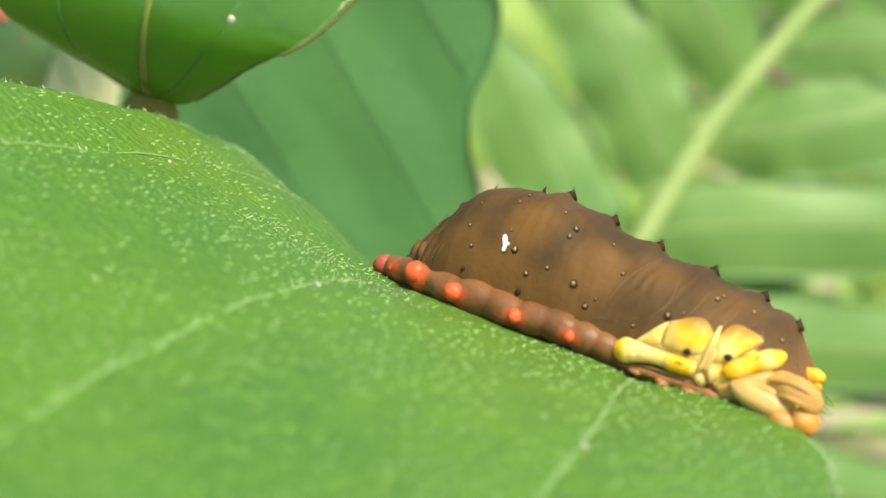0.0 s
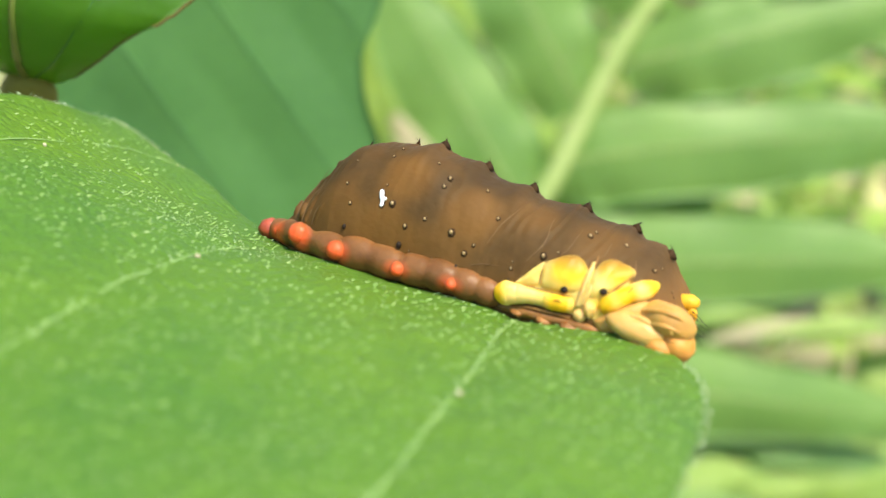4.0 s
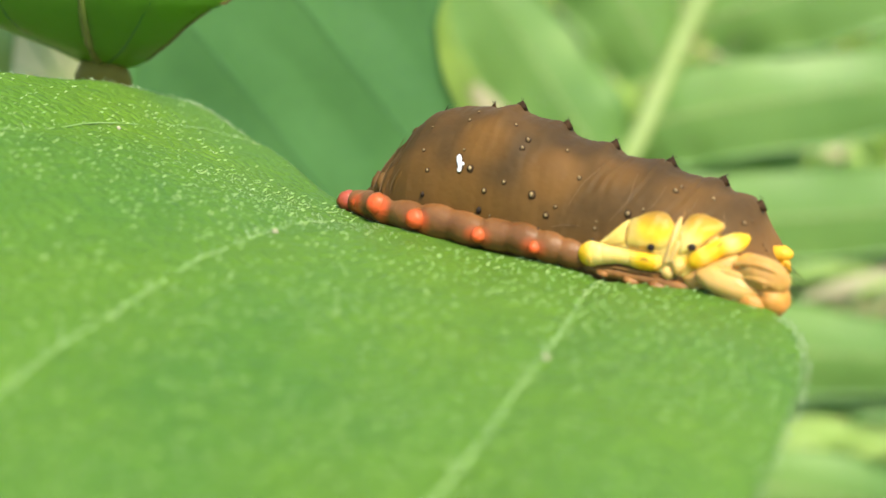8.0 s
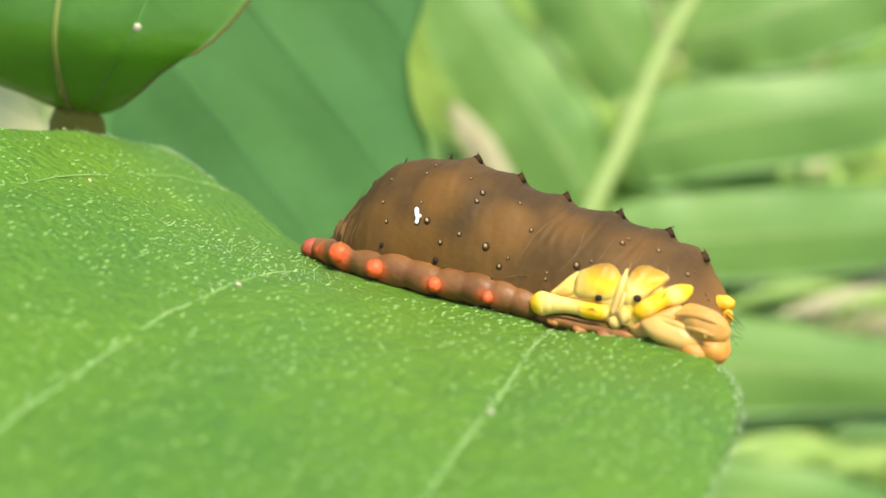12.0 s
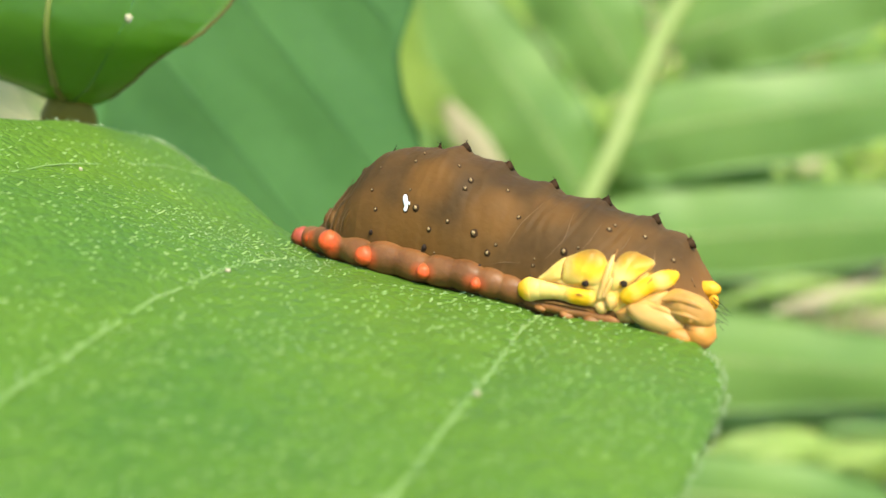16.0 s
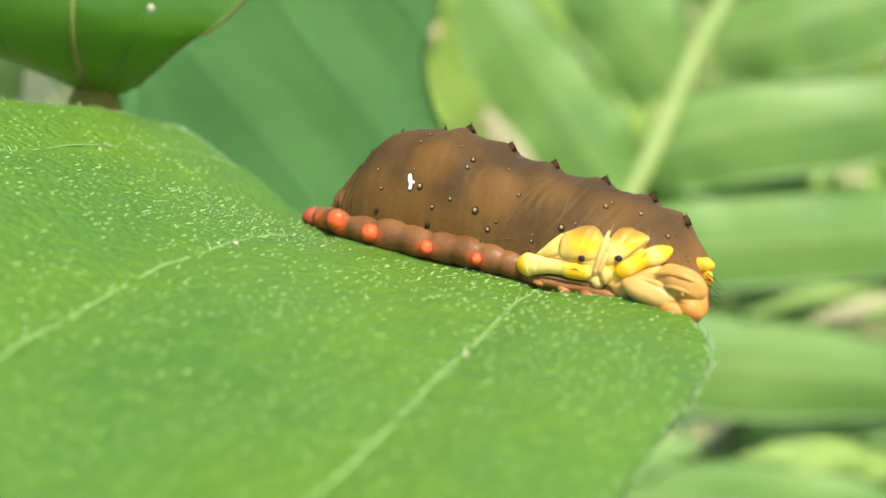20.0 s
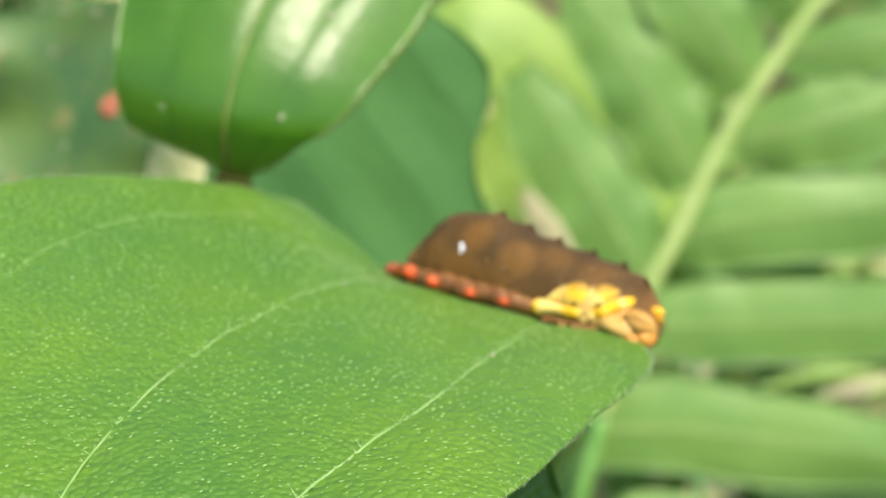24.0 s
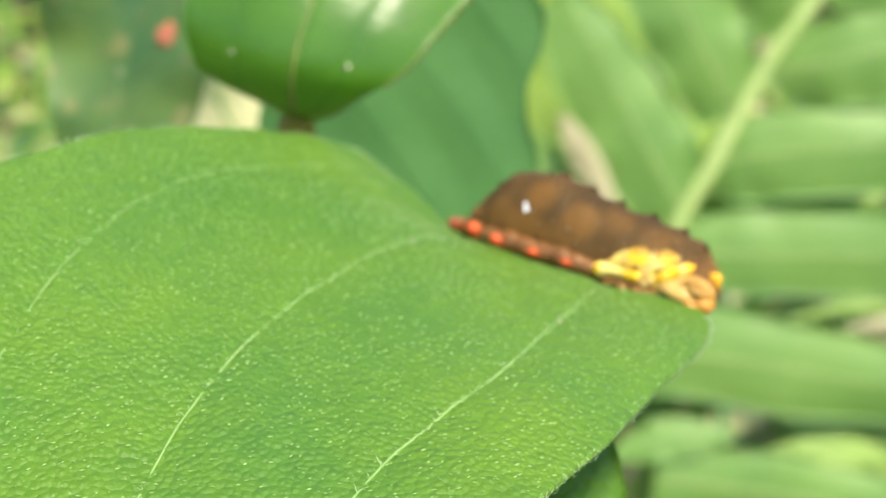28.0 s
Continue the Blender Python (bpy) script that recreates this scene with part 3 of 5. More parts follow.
def skin(u, th):
    """The body's surface at u along, th round it (0 near side, pi far side)."""
    t = back(u)
    c, s = math.cos(th), max(math.sin(th), 0.0)
    dent = sum(math.exp(-((u - g + 0.5 * (s - 0.5)) / 0.22) ** 2) for g in SEGMENTS)
    wrinkle = math.sin(2.6 * u + 2.2 * s + 2 * noise.noise(Vector((u * 0.4, s * 2, 0)))) * min(max((u - 8.5) / 3, 0), 1)
    crease = 0.0
    for g, amp in ((9.3, 1), (10.1, .6), (12.2, 1), (14.6, .9), (15.4, .5), (16.9, 1), (18.6, .8), (19.7, .7), (-5.0, 1.2), (-5.7, 1.2)):
        x = u - g - 1.9 * s * s - 0.3 * noise.noise(Vector((s * 3, g, 0)))
        crease += amp * (math.exp(-(x / .13) ** 2) - math.exp(-((x - .3) / .2) ** 2)) * (0.4 + 0.6 * s)
    r = 1 + 0.0075 * crease - 0.003 * dent + 0.016 * noise.noise(Vector((u * 0.55, c * 2.2, s * 2.2))) + 0.006 * noise.noise(Vector((u * 2.1, c * 6, s * 6)))
    v = mid(u) - girth(u) * r * math.copysign(abs(c) ** (2 / POW), c)
    hump = sum(h * math.exp(-((u - g) / (1.15 if u < g else .34)) ** 2) for g, h in HUMPS) * math.exp(-((th - 1.85) / .42) ** 2)
    return np.array((u, v, BELLY + (t - BELLY) * r * s ** (2 / POW) + hump))


def near(u, w):
    """The near side's surface at height w, with its normal."""
    share = min(max((w - BELLY) / (back(u) - BELLY), 0.0), 0.995)
    th = math.asin(share ** (POW / 2))
    p = skin(u, th)
    a = skin(u + 0.15, th) - skin(u - 0.15, th)
    b = skin(u, min(th + 0.06, 1.55)) - skin(u, th - 0.06)
    n = unit(np.cross(a, b))
    return p, (n if n[1] < 0 else -n)


def patch(outline, lift, rings=6, sides=28):
    """A rounded cushion on the body's near side within an outline of (u, w) places."""
    bm = bmesh.new()
    o = np.array(outline, float)
    c = o.mean(0)
    loop = spline(np.vstack([o, o[:1]]), sides + 1)[:-1]
    rows = []
    for k in range(1, rings + 1):
        f = k / rings
        row = []
        for q in loop:
            u, w = c + (q - c) * f
            p, n = near(u, w)
            row.append(bm.verts.new((p + n * (lift * math.sqrt(max(0, 1 - f**2.4)) - 0.05 * f)) * MM))
        rows.append(row + [row[0]])
    p, n = near(*c)
    top = bm.verts.new((p + n * lift) * MM)
    for k in range(sides):
        bm.faces.new((top, rows[0][k], rows[0][k + 1]))
    for r, q in zip(rows, rows[1:]):
        for k in range(sides):
            bm.faces.new((r[k], q[k], q[k + 1], r[k + 1]))
    return bm


def club(path, radii, out=0.25, n=22, flat=0.8):
    """A fleshy rod lying on the near side along (u, w) places."""
    q = spline(path, n)
    rad = spline([[r] for r in radii], n)[:, 0]
    pts, up = [], None
    for u, w in q:
        p, nn = near(u, w)
        pts.append((p + nn * out) * MM)
        up = nn
    ends = np.ones(n)
    ends[0], ends[1], ends[-1], ends[-2] = 0.35, 0.8, 0.35, 0.8
    return tube(bmesh.new(), pts, rad * ends * MM, 12, flat, up)


def front_skin():
    """Golden at the lobes' ends and middles, cream between, fading into the brown above."""
    m = Mat("caterpillar_yellow")
    n1 = m.noise(520.0, 4.0)
    col = m.ramp(n1, [(0.3, (0.64, 0.43, 0.075)), (0.7, (0.76, 0.57, 0.17))])
    for u, w, reach in ((11.3, -1.05, .45), (15.5, -.8, .4), (15.6, 1.2, .7), (18.5, 1.5, .6), (20.7, .75, .35), (19.5, .3, .3), (18.4, -.4, .3)):
        p, n = near(u, w)
        spot = m.near_place(tuple((p + n * 0.4) * MM), reach * MM, 0.9 * MM)
        col = m.mix(m.math("MINIMUM", m.math("MULTIPLY", spot, m.math("ADD", n1, 0.5)), 1.0), col, (0.74, 0.42, 0.006))
    top = m.axis(2, 0.0011, 0.0024)
    col = m.mix(m.math("MINIMUM", m.math("MULTIPLY", top, m.math("ADD", n1, 0.6)), 1.0), col, (0.16, 0.08, 0.015))
    m.colour(col).gloss(0.48, 0.3).fleshy(0.35)
    return m.bump(m.noise(1500.0, 4.0), 0.00009, 0.7).m


CAT_YELLOW = front_skin()


def build_caterpillar():
    cat = thing("caterpillar", pose(0, 0, 0, 0, 0, -28), "plump brown caterpillar with red side spots and yellow-lobed front", "caterpillar")
    bm = bmesh.new()
    rows = []
    for u in np.linspace(-9, 23.7, 300):
        ring = [bm.verts.new(skin(u, th) * MM) for th in np.linspace(0, math.pi, 61)]
        low = [bm.verts.new(np.array((u, mid(u) + girth(u) * x, BELLY)) * MM) for x in (0.6, 0.2, -0.2, -0.6)]
        rows.append(ring + low + [ring[0]])
    for r, q in zip(rows, rows[1:]):
        for k in range(len(r) - 1):
            bm.faces.new((r[k], q[k], q[k + 1], r[k + 1]))
    bm.faces.new(rows[0][:-1])
    bm.faces.new(rows[-1][:-1][::-1])
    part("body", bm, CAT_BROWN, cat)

    # side fold, lobe by lobe, on both flanks
    fold = [(-8.9, 6.0, -2.3, .75), (-7.3, 4.8, -1.8, 1.0), (-6.0, 4.0, -1.45, 1.05), (-4.3, 3.0, -1.1, 1.25), (-2.4, 1.9, -.9, 1.2), (-.5, 1.3, -.8, 1.25), (1.6, 1.2, -.75, 1.3), (3.4, 1.1, -.85, 1.2), (5.2, 1.1, -.85, 1.2), (6.7, 1.1, -.8, 1.2), (8.3, 1.1, -.95, 1.15), (9.6, 1.2, -1.1, 1.1), (10.7, 1.3, -1.25, 1.05), (11.9, 1.7, -1.4, .9)]
    q = spline(fold, 90)
    for flip in (False, True):
        pts, rad = [], []
        for k, (u, v, w, r) in enumerate(q):
            vv = 2 * mid(u) - v - 0.8 if flip else v + 0.72 + 0.38 * min(max((u + 5) / 3, 0), 1)
            pts.append(np.array((u, vv, w - 0.1 - (0.9 if flip else 0))) * MM)
            rad.append(r * (0.75 + 0.23 * abs(math.sin(k / 89 * 10.5 * math.pi)) ** 0.5 + 0.05 * noise.noise(Vector((u, 3.0, 0)))) * MM)
        rad[0] *= 0.4
        rad[1] *= 0.75
        part("side_fold", tube(bmesh.new(), pts, rad, 20), CAT_FOLD, cat, "pinkish-brown fleshy fold")
    for u, v, w, r in SPOTS:
        part("red_spot", blob(bmesh.new(), np.array((u, v + 1.05, w)) * MM, np.array((r * .9, r * 0.62 + .30, r * .85)) * MM, rings=10, sides=18, wobble=0.12, seed=u), CAT_FOLD, cat, "orange-red side spot")
    part("tail_tip", blob(bmesh.new(), np.array((-8.75, 5.9, -2.15)) * MM, np.array((.85, .8, .8)) * MM, rings=9, sides=16, wobble=.15, seed=4), CAT_DULL_RED, cat, "dull red tail tip")
    # folds at the hind end
    for k, (u, w, r) in enumerate(((-6.6, -0.4, 0.9), (-5.9, 0.9, 0.75), (-5.2, 0.2, 0.8), (-4.7, 2.0, 0.6), (-3.4, 4.2, 0.5))):
        p, n = near(u, w)
        part("hind_fold", blob(bmesh.new(), (p - n * r * 0.45) * MM, np.array((r * 0.55, r, r * 1.25)) * MM, rings=8, sides=14, wobble=0.25, seed=k + 9), CAT_BROWN, cat)

    for line, r0 in (([(-3.6, 3.2), (-4.6, 1.8), (-5.2, .5), (-5.3, -.3)], .34), ([(-3.1, 2.8), (-3.9, 1.6), (-4.3, .4), (-4.3, -.3)], .28), ([(-2.6, 2.0), (-3.1, 1.1), (-3.3, .1)], .2)):
        part("hind_fold", club(line, [r0 * .4, r0, r0, r0 * .5], -.08, n=26, flat=.8), CAT_BROWN, cat)
        part("wrinkle", club([(a_ - .12, b_) for a_, b_ in line], [.015, .03, .03, .012], r0 * .72, flat=1.0), CAT_LINE, cat)
    # pale warts with dark rims
    warts = [(-1.2, 4.8, .06), (1.3, 5.4, .09), (1.5, 5.7, .08), (4.6, 5.5, .09), (5.8, 4.9, .16), (5.7, 4.5, .13), (8.4, 4.3, .10), (1.8, 4.0, .07), (-1.2, 3.5, .09), (-.6, 2.4, .11), (2.6, 3.0, .19), (5.2, 2.5, .12), (3.9, 1.8, .14), (7.2, 2.0, .19), (9.9, 3.2, .12), (8.9, 1.5, .09), (8.4, .9, .15), (4.5, .3, .05), (13.7, 1.7, .19), (14.6, 2.0, .08), (16.0, 2.9, .15), (16.2, 3.0, .10), (18.3, 2.5, .12), (11.8, .6, .09), (11.8, 1.0, .06), (20.5, 1.4, .12), (20.8, 1.3, .06), (21.7, .1, .06), (21.9, -.15, .06)]
    for u, w, r in warts:
        r *= 0.86
        p, n = near(u, w)
        a = unit(np.cross(n, (0, 0, 1)))
        ax = (a, np.cross(n, a), n)
        wart = part("wart", blob(bmesh.new(), (p + n * 0.04) * MM, np.array((r * .8, r * 1.0, r * 0.8)) * MM, ax, rings=6, sides=10, wobble=.3, seed=u), CAT_PALE, cat, "pale wart in a dark ring")
        part("dark_ring", blob(bmesh.new(), (p + (.15 * r, 0, -.2 * r)) * MM, np.array((r * 1.7, r * 1.85, r * 0.45 + .03)) * MM, ax, rings=6, sides=12, wobble=.3, seed=w), CAT_DARK, wart)
    for u, w, r in ((-.7, .8, .2), (3.7, .5, .26), (8.0, -.1, .2), (11.8, -.2, .2)):
        p, n = near(u, w)
        part("breathing_hole", blob(bmesh.new(), p * MM, np.array((r * .7, r, r)) * MM, rings=6, sides=10), CAT_BLACK, cat, "black breathing hole")
    bm = club([(1.55, 3.65), (1.68, 3.3), (1.84, 2.95), (1.8, 2.62)], [.14, .18, .13, .16], .05, n=20, flat=.6)
    p, n = near(2.0, 3.15)
    blob(bm, (p + n * .05) * MM, np.array((.12, .10, .13)) * MM, rings=6, sides=10)
    part("white_speck", bm, CAT_WHITE, cat, "glossy white speck")
    part("dark_ring", club([(1.52, 3.75), (1.72, 3.3), (1.9, 2.95), (1.8, 2.5)], [.22, .26, .24, .22], -.03, n=20, flat=.3), CAT_DARK, cat)

    # dark bristly cones along the back
    r = random.Random(5)
    for u, h in HUMPS:
        p = skin(u + .05, 1.85)
        run = np.array([p + np.array((.25, .05, 1.0)) * q for q in (-.2, .06, .22, .34)])
        cone = part("back_cone", tube(bmesh.new(), run * MM, np.array((.55, .34, .17, .03)) * min(1, h * 2.2) * MM, 12), CAT_DARK, cat, "low cone with a dark tip")
        n = np.array((.25, .1, 1.0))
        bm = bmesh.new()
        for _ in range(3):
            d = unit(n + np.array([r.uniform(-.8, .8) for _ in range(3)]))
            q = run[-2]
            tube(bm, np.array((q, q + d * .2, q + d * r.uniform(.25, .42))) * MM, np.array((.03, .02, .008)) * MM, 4)
        part("bristles", bm, CAT_BLACK, cone)

    # fine light wrinkles across the flank
    for line in ([(11.1, 3.8), (10.6, 3.3), (10.2, 2.8), (9.7, 1.6)], [(13.3, 3.5), (13.5, 2.5), (13.0, 1.6), (12.6, 1.1)], [(15.4, 3.1), (15.2, 2.4), (14.8, 1.8)], [(17.5, 2.6), (17.4, 2.2), (17.0, 1.9)], [(19.3, 2.0), (19.6, 1.5), (19.7, 1.2)], [(-4.6, 1.6), (-4.9, .9), (-4.8, .2)], [(-3.4, 2.9), (-3.9, 1.7), (-3.9, .4)], [(8.8, .2), (9.8, .5), (10.9, .6)]):
        part("wrinkle", club(line, [.012, .028, .028, .012], 0.01, flat=1.0), CAT_LINE, cat)

    # yellow lobes of the front end: cushions with creases where they meet
    def lobe(path, radii, rise=.75, sink=.15, n=70, seed=0):
        q = spline(path, n)
        rad = spline([[v] for v in radii], n)[:, 0]
        away = np.concatenate([[0], np.cumsum(np.linalg.norm(np.diff(q, axis=0), axis=1))])
        end = np.sqrt(np.clip(1 - (1 - np.minimum(np.minimum(away / rad[0], (away[-1] - away) / rad[-1]), 1)) ** 2, .01, 1))
        pts, up = [], near(*q[n // 2])[1]
        for k, (u, w) in enumerate(q):
            p, nn = near(u, w)
            pts.append((p + nn * (rad[k] * rise - sink - .25 * rad[k])) * MM)
            rad[k] *= 1 + .07 * noise.noise(Vector((u * 1.7, w * 1.7, seed)))
        return tube(bmesh.new(), pts, rad * end * MM, 20, .8, up)

    part("yellow_base", patch([(12.3, -.6), (13.4, .2), (15.2, 1.3), (17.2, 1.6), (18.6, 1.6), (19.8, 1.1), (20.2, .2), (19.4, -.7), (18.9, -1.5), (16.5, -1.5), (14, -1.3)], 0.10, rings=9, sides=44), CAT_YELLOW, cat, "creamy yellow ground of the front end")
    part("yellow_petal", patch([(12.2, -.25), (13.0, .65), (13.95, 1.45), (14.02, .7), (13.98, 0), (13.1, -.3)], .30, rings=8, sides=36), CAT_YELLOW, cat, "pale yellow cushion")
    part("yellow_petal", patch([(13.98, 1.45), (15.2, 1.95), (16.2, 1.9), (16.85, 1.15), (16.6, .05), (15.2, -.2), (14.05, -.1), (13.92, .7)], .46, rings=10, sides=44), CAT_YELLOW, cat, "golden-yellow cushion")
    part("yellow_petal", patch([(17.25, 1.6), (17.6, 2.0), (18.4, 2.0), (19.7, 1.5), (19.1, .85), (18.1, .05), (17.3, -.2), (17.15, .8)], .42, rings=10, sides=44), CAT_YELLOW, cat, "golden-yellow cushion")
    part("yellow_club", lobe([(11.1, -1.02), (12.0, -.9), (13.0, -.8), (14.1, -.78), (15.3, -.8), (16.5, -.8)], [.78, .80, .62, .48, .58, .48], seed=1), CAT_YELLOW, cat, "yellow club-shaped lobe")
    part("yellow_club", lobe([(20.95, .82), (20.4, .62), (19.6, .34), (18.9, -.12), (18.1, -.6)], [.58, .66, .56, .62, .52], seed=2), CAT_YELLOW, cat, "yellow club-shaped lobe")
    part("cream_ridge", lobe([(17.08, 1.75), (16.98, .9), (16.88, .1), (16.7, -.8)], [.14, .19, .2, .16], 1.6, 0), CAT_CREAM, cat, "cream ridge")
    part("cream_ridge", lobe([(17.34, .6), (17.2, 0), (17.0, -.7)], [.12, .17, .15], 1.6, 0), CAT_CREAM, cat, "cream ridge")
    part("cream_knob", lobe([(17.1, -1.0), (17.5, -.85), (17.95, -.85)], [.46, .58, .5], seed=3), CAT_CREAM, cat, "cream knob")
    part("cream_knob", lobe([(16.5, -1.15), (16.95, -1.35), (17.3, -1.6)], [.3, .4, .3], seed=4), CAT_CREAM, cat, "cream knob")
    part("cheek_skin", patch([(17.8, -1.5), (18.6, -.85), (19.7, -.2), (20.8, .2), (21.2, -.6), (20.2, -1.5), (19.2, -2.0), (18.3, -2.1)], .4, rings=8, sides=36), CAT_TAN, cat, "tan skin behind the head")
    part("belly_fold", lobe([(11.4, -1.95), (13.2, -1.9), (15.2, -1.95), (17.2, -2.05), (18.6, -2.2)], [.2, .34, .32, .36, .2], .8), CAT_LEG, cat, "brown belly fold")
    for u, w, ra in ((15.75, .02, .25), (18.2, .30, .27)):
        p, n = near(u, w)
        a = np.array((1.0, 0, 0))
        part("eye_spot", blob(bmesh.new(), (p + n * .37) * MM, np.array((ra, ra * .85, .12)) * MM, (a, unit(np.cross(n, a)), n), rings=8, sides=14, wobble=.2, seed=u), CAT_BLACK, cat, "black spot")
    for line, rad, out in (([(18.4, .2), (19.0, .72), (19.7, 1.35)], [.03, .05, .03], .34), ([(12.3, -.25), (13.3, -.22), (14.4, -.22), (15.6, -.25), (16.5, -.2)], [.02, .04, .04, .03], .30), ([(17.1, 2.05), (17.15, 1.6), (17.02, 1.1)], [.05, .07, .03], .22), ([(13.98, 1.3), (13.96, .7), (14.0, .05)], [.02, .035, .02], .20), ([(15.2, -.75), (15.5, -.62), (15.7, -.66)], [.02, .04, .02], .62), ([(19.6, .35), (19.75, .55), (19.7, .75)], [.02, .035, .02], .62), ([(12.0, -1.75), (13.4, -1.5), (15.0, -1.5), (16.6, -1.55)], [.03, .06, .06, .03], .25)):
        part("dark_crease", club(line, rad, out, flat=1.0), CAT_CREASE, cat)

    # head: two tan cheeks under a fold of skin, a jaw and a pale lip
    hc, hr = np.array((21.9, 3.7, -1.5)), np.array((2.2, 1.7, 1.7))
    part("head", blob(bmesh.new(), hc * MM, hr * MM, rings=18, sides=28, wobble=.06, seed=50), CAT_HEAD, cat, "wrinkled tan head")

    def tilted(angle):
        k, q = math.cos(radians(angle)), math.sin(radians(angle))
        return ((k, 0, q), (0, 1, 0), (-q, 0, k))

    part("cheek", blob(bmesh.new(), np.array((22.7, 2.75, -.55)) * MM, np.array((1.75, 1.15, 1.08)) * MM, tilted(-12), rings=16, sides=26, wobble=.10, seed=51), CAT_HEAD, cat, "tan cheek")
    part("cheek", blob(bmesh.new(), np.array((20.8, 2.05, -1.25)) * MM, np.array((2.05, 1.0, .90)) * MM, tilted(-12), rings=16, sides=26, wobble=.10, seed=52), CAT_HEAD, cat, "creamy tan cheek")
    part("jaw", blob(bmesh.new(), np.array((23.35, 2.7, -1.85)) * MM, np.array((1.25, 1.3, .95)) * MM, tilted(-25), rings=14, sides=22, wobble=.12, seed=8), CAT_JAW, cat, "orange-tan jaw")
    part("jaw", blob(bmesh.new(), np.array((22.3, 1.9, -1.95)) * MM, np.array((1.3, .8, .62)) * MM, tilted(-12), rings=12, sides=20, wobble=.12, seed=9), CAT_JAW, cat, "orange-tan jaw")

    def run(line, rad, material, name):
        q = spline(line, 24)
        taper = np.sin(np.linspace(.15, math.pi - .15, 24)) ** .6
        part(name, tube(bmesh.new(), q * MM, rad * taper * MM, 12), material, cat)

    run([(18.7, 2.25, -1.25), (19.6, 2.0, -.62), (21.0, 1.9, -.45), (22.1, 2.0, -.9), (22.7, 1.95, -1.4)], .24, CAT_HEAD, "head_fold")
    run([(20.9, 2.2, .02), (22.0, 2.05, .3), (23.2, 2.1, .2), (24.1, 2.5, -.35)], .22, CAT_HEAD, "head_fold")
    run([(21.7, 1.85, -.55), (22.5, 1.62, -.42), (23.3, 1.75, -.6), (24.0, 2.1, -1.0)], .18, CAT_HEAD, "head_fold")
    run([(22.9, 1.72, -.5), (23.1, 1.66, -.75), (23.1, 1.7, -1.0)], .17, CAT_TAN, "head_fold")
    run([(19.7, 1.5, -2.0), (20.8, 1.25, -1.98), (22.0, 1.2, -2.1), (23.0, 1.45, -2.25)], .16, CAT_CREAM, "lip")
    for line in ([(19.7, 1.42, -1.8), (20.8, 1.15, -1.78), (22.0, 1.1, -1.9)], [(22.6, 1.72, -1.3), (23.3, 1.6, -1.35), (24.0, 1.95, -1.3)]):
        run(line, .032, CAT_CREASE, "dark_crease")
    for k, (u, w, rr) in enumerate(((12.8, -2.0, .42), (14.6, -2.15, .5), (16.4, -2.2, .5))):
        part("leg", blob(bmesh.new(), np.array((u, 2.0, w)) * MM, np.array((rr * 1.3, .6, rr * .72)) * MM, tilted(-12), rings=9, sides=14, wobble=.3, seed=k + 70), CAT_LEG, cat, "short tan leg")
    # yellow horn on the far shoulder and its black bristles
    part("horn", tube(bmesh.new(), np.array(((21.6, 7.6, -1.2), (22.2, 7.6, -1.05), (22.8, 7.6, -.9), (23.25, 7.5, -.8))) * MM, np.array((.5, .6, .56, .25)) * MM, 12), CAT_HORN, cat, "yellow horn")
    part("horn", blob(bmesh.new(), np.array((22.9, 7.4, -1.75)) * MM, np.array((.42, .4, .62)) * MM, rings=9, sides=14, wobble=.25, seed=3), CAT_HORN, cat, "yellow horn")
    bm = bmesh.new()
    for k in range(9):
        b = np.array((23.0, 5.0 + .25 * k, -2.2 + .12 * k))
        d = unit(np.array((1.0, r.uniform(-.6, .4), r.uniform(-.9, .2))))
        tube(bm, np.array((b, b + d * .7, b + d * 1.6 + (0, 0, -.15))) * MM, np.array((.035, .025, .008)) * MM, 4)
    part("bristles", bm, CAT_BLACK, cat, "fine black bristles")


build_caterpillar()


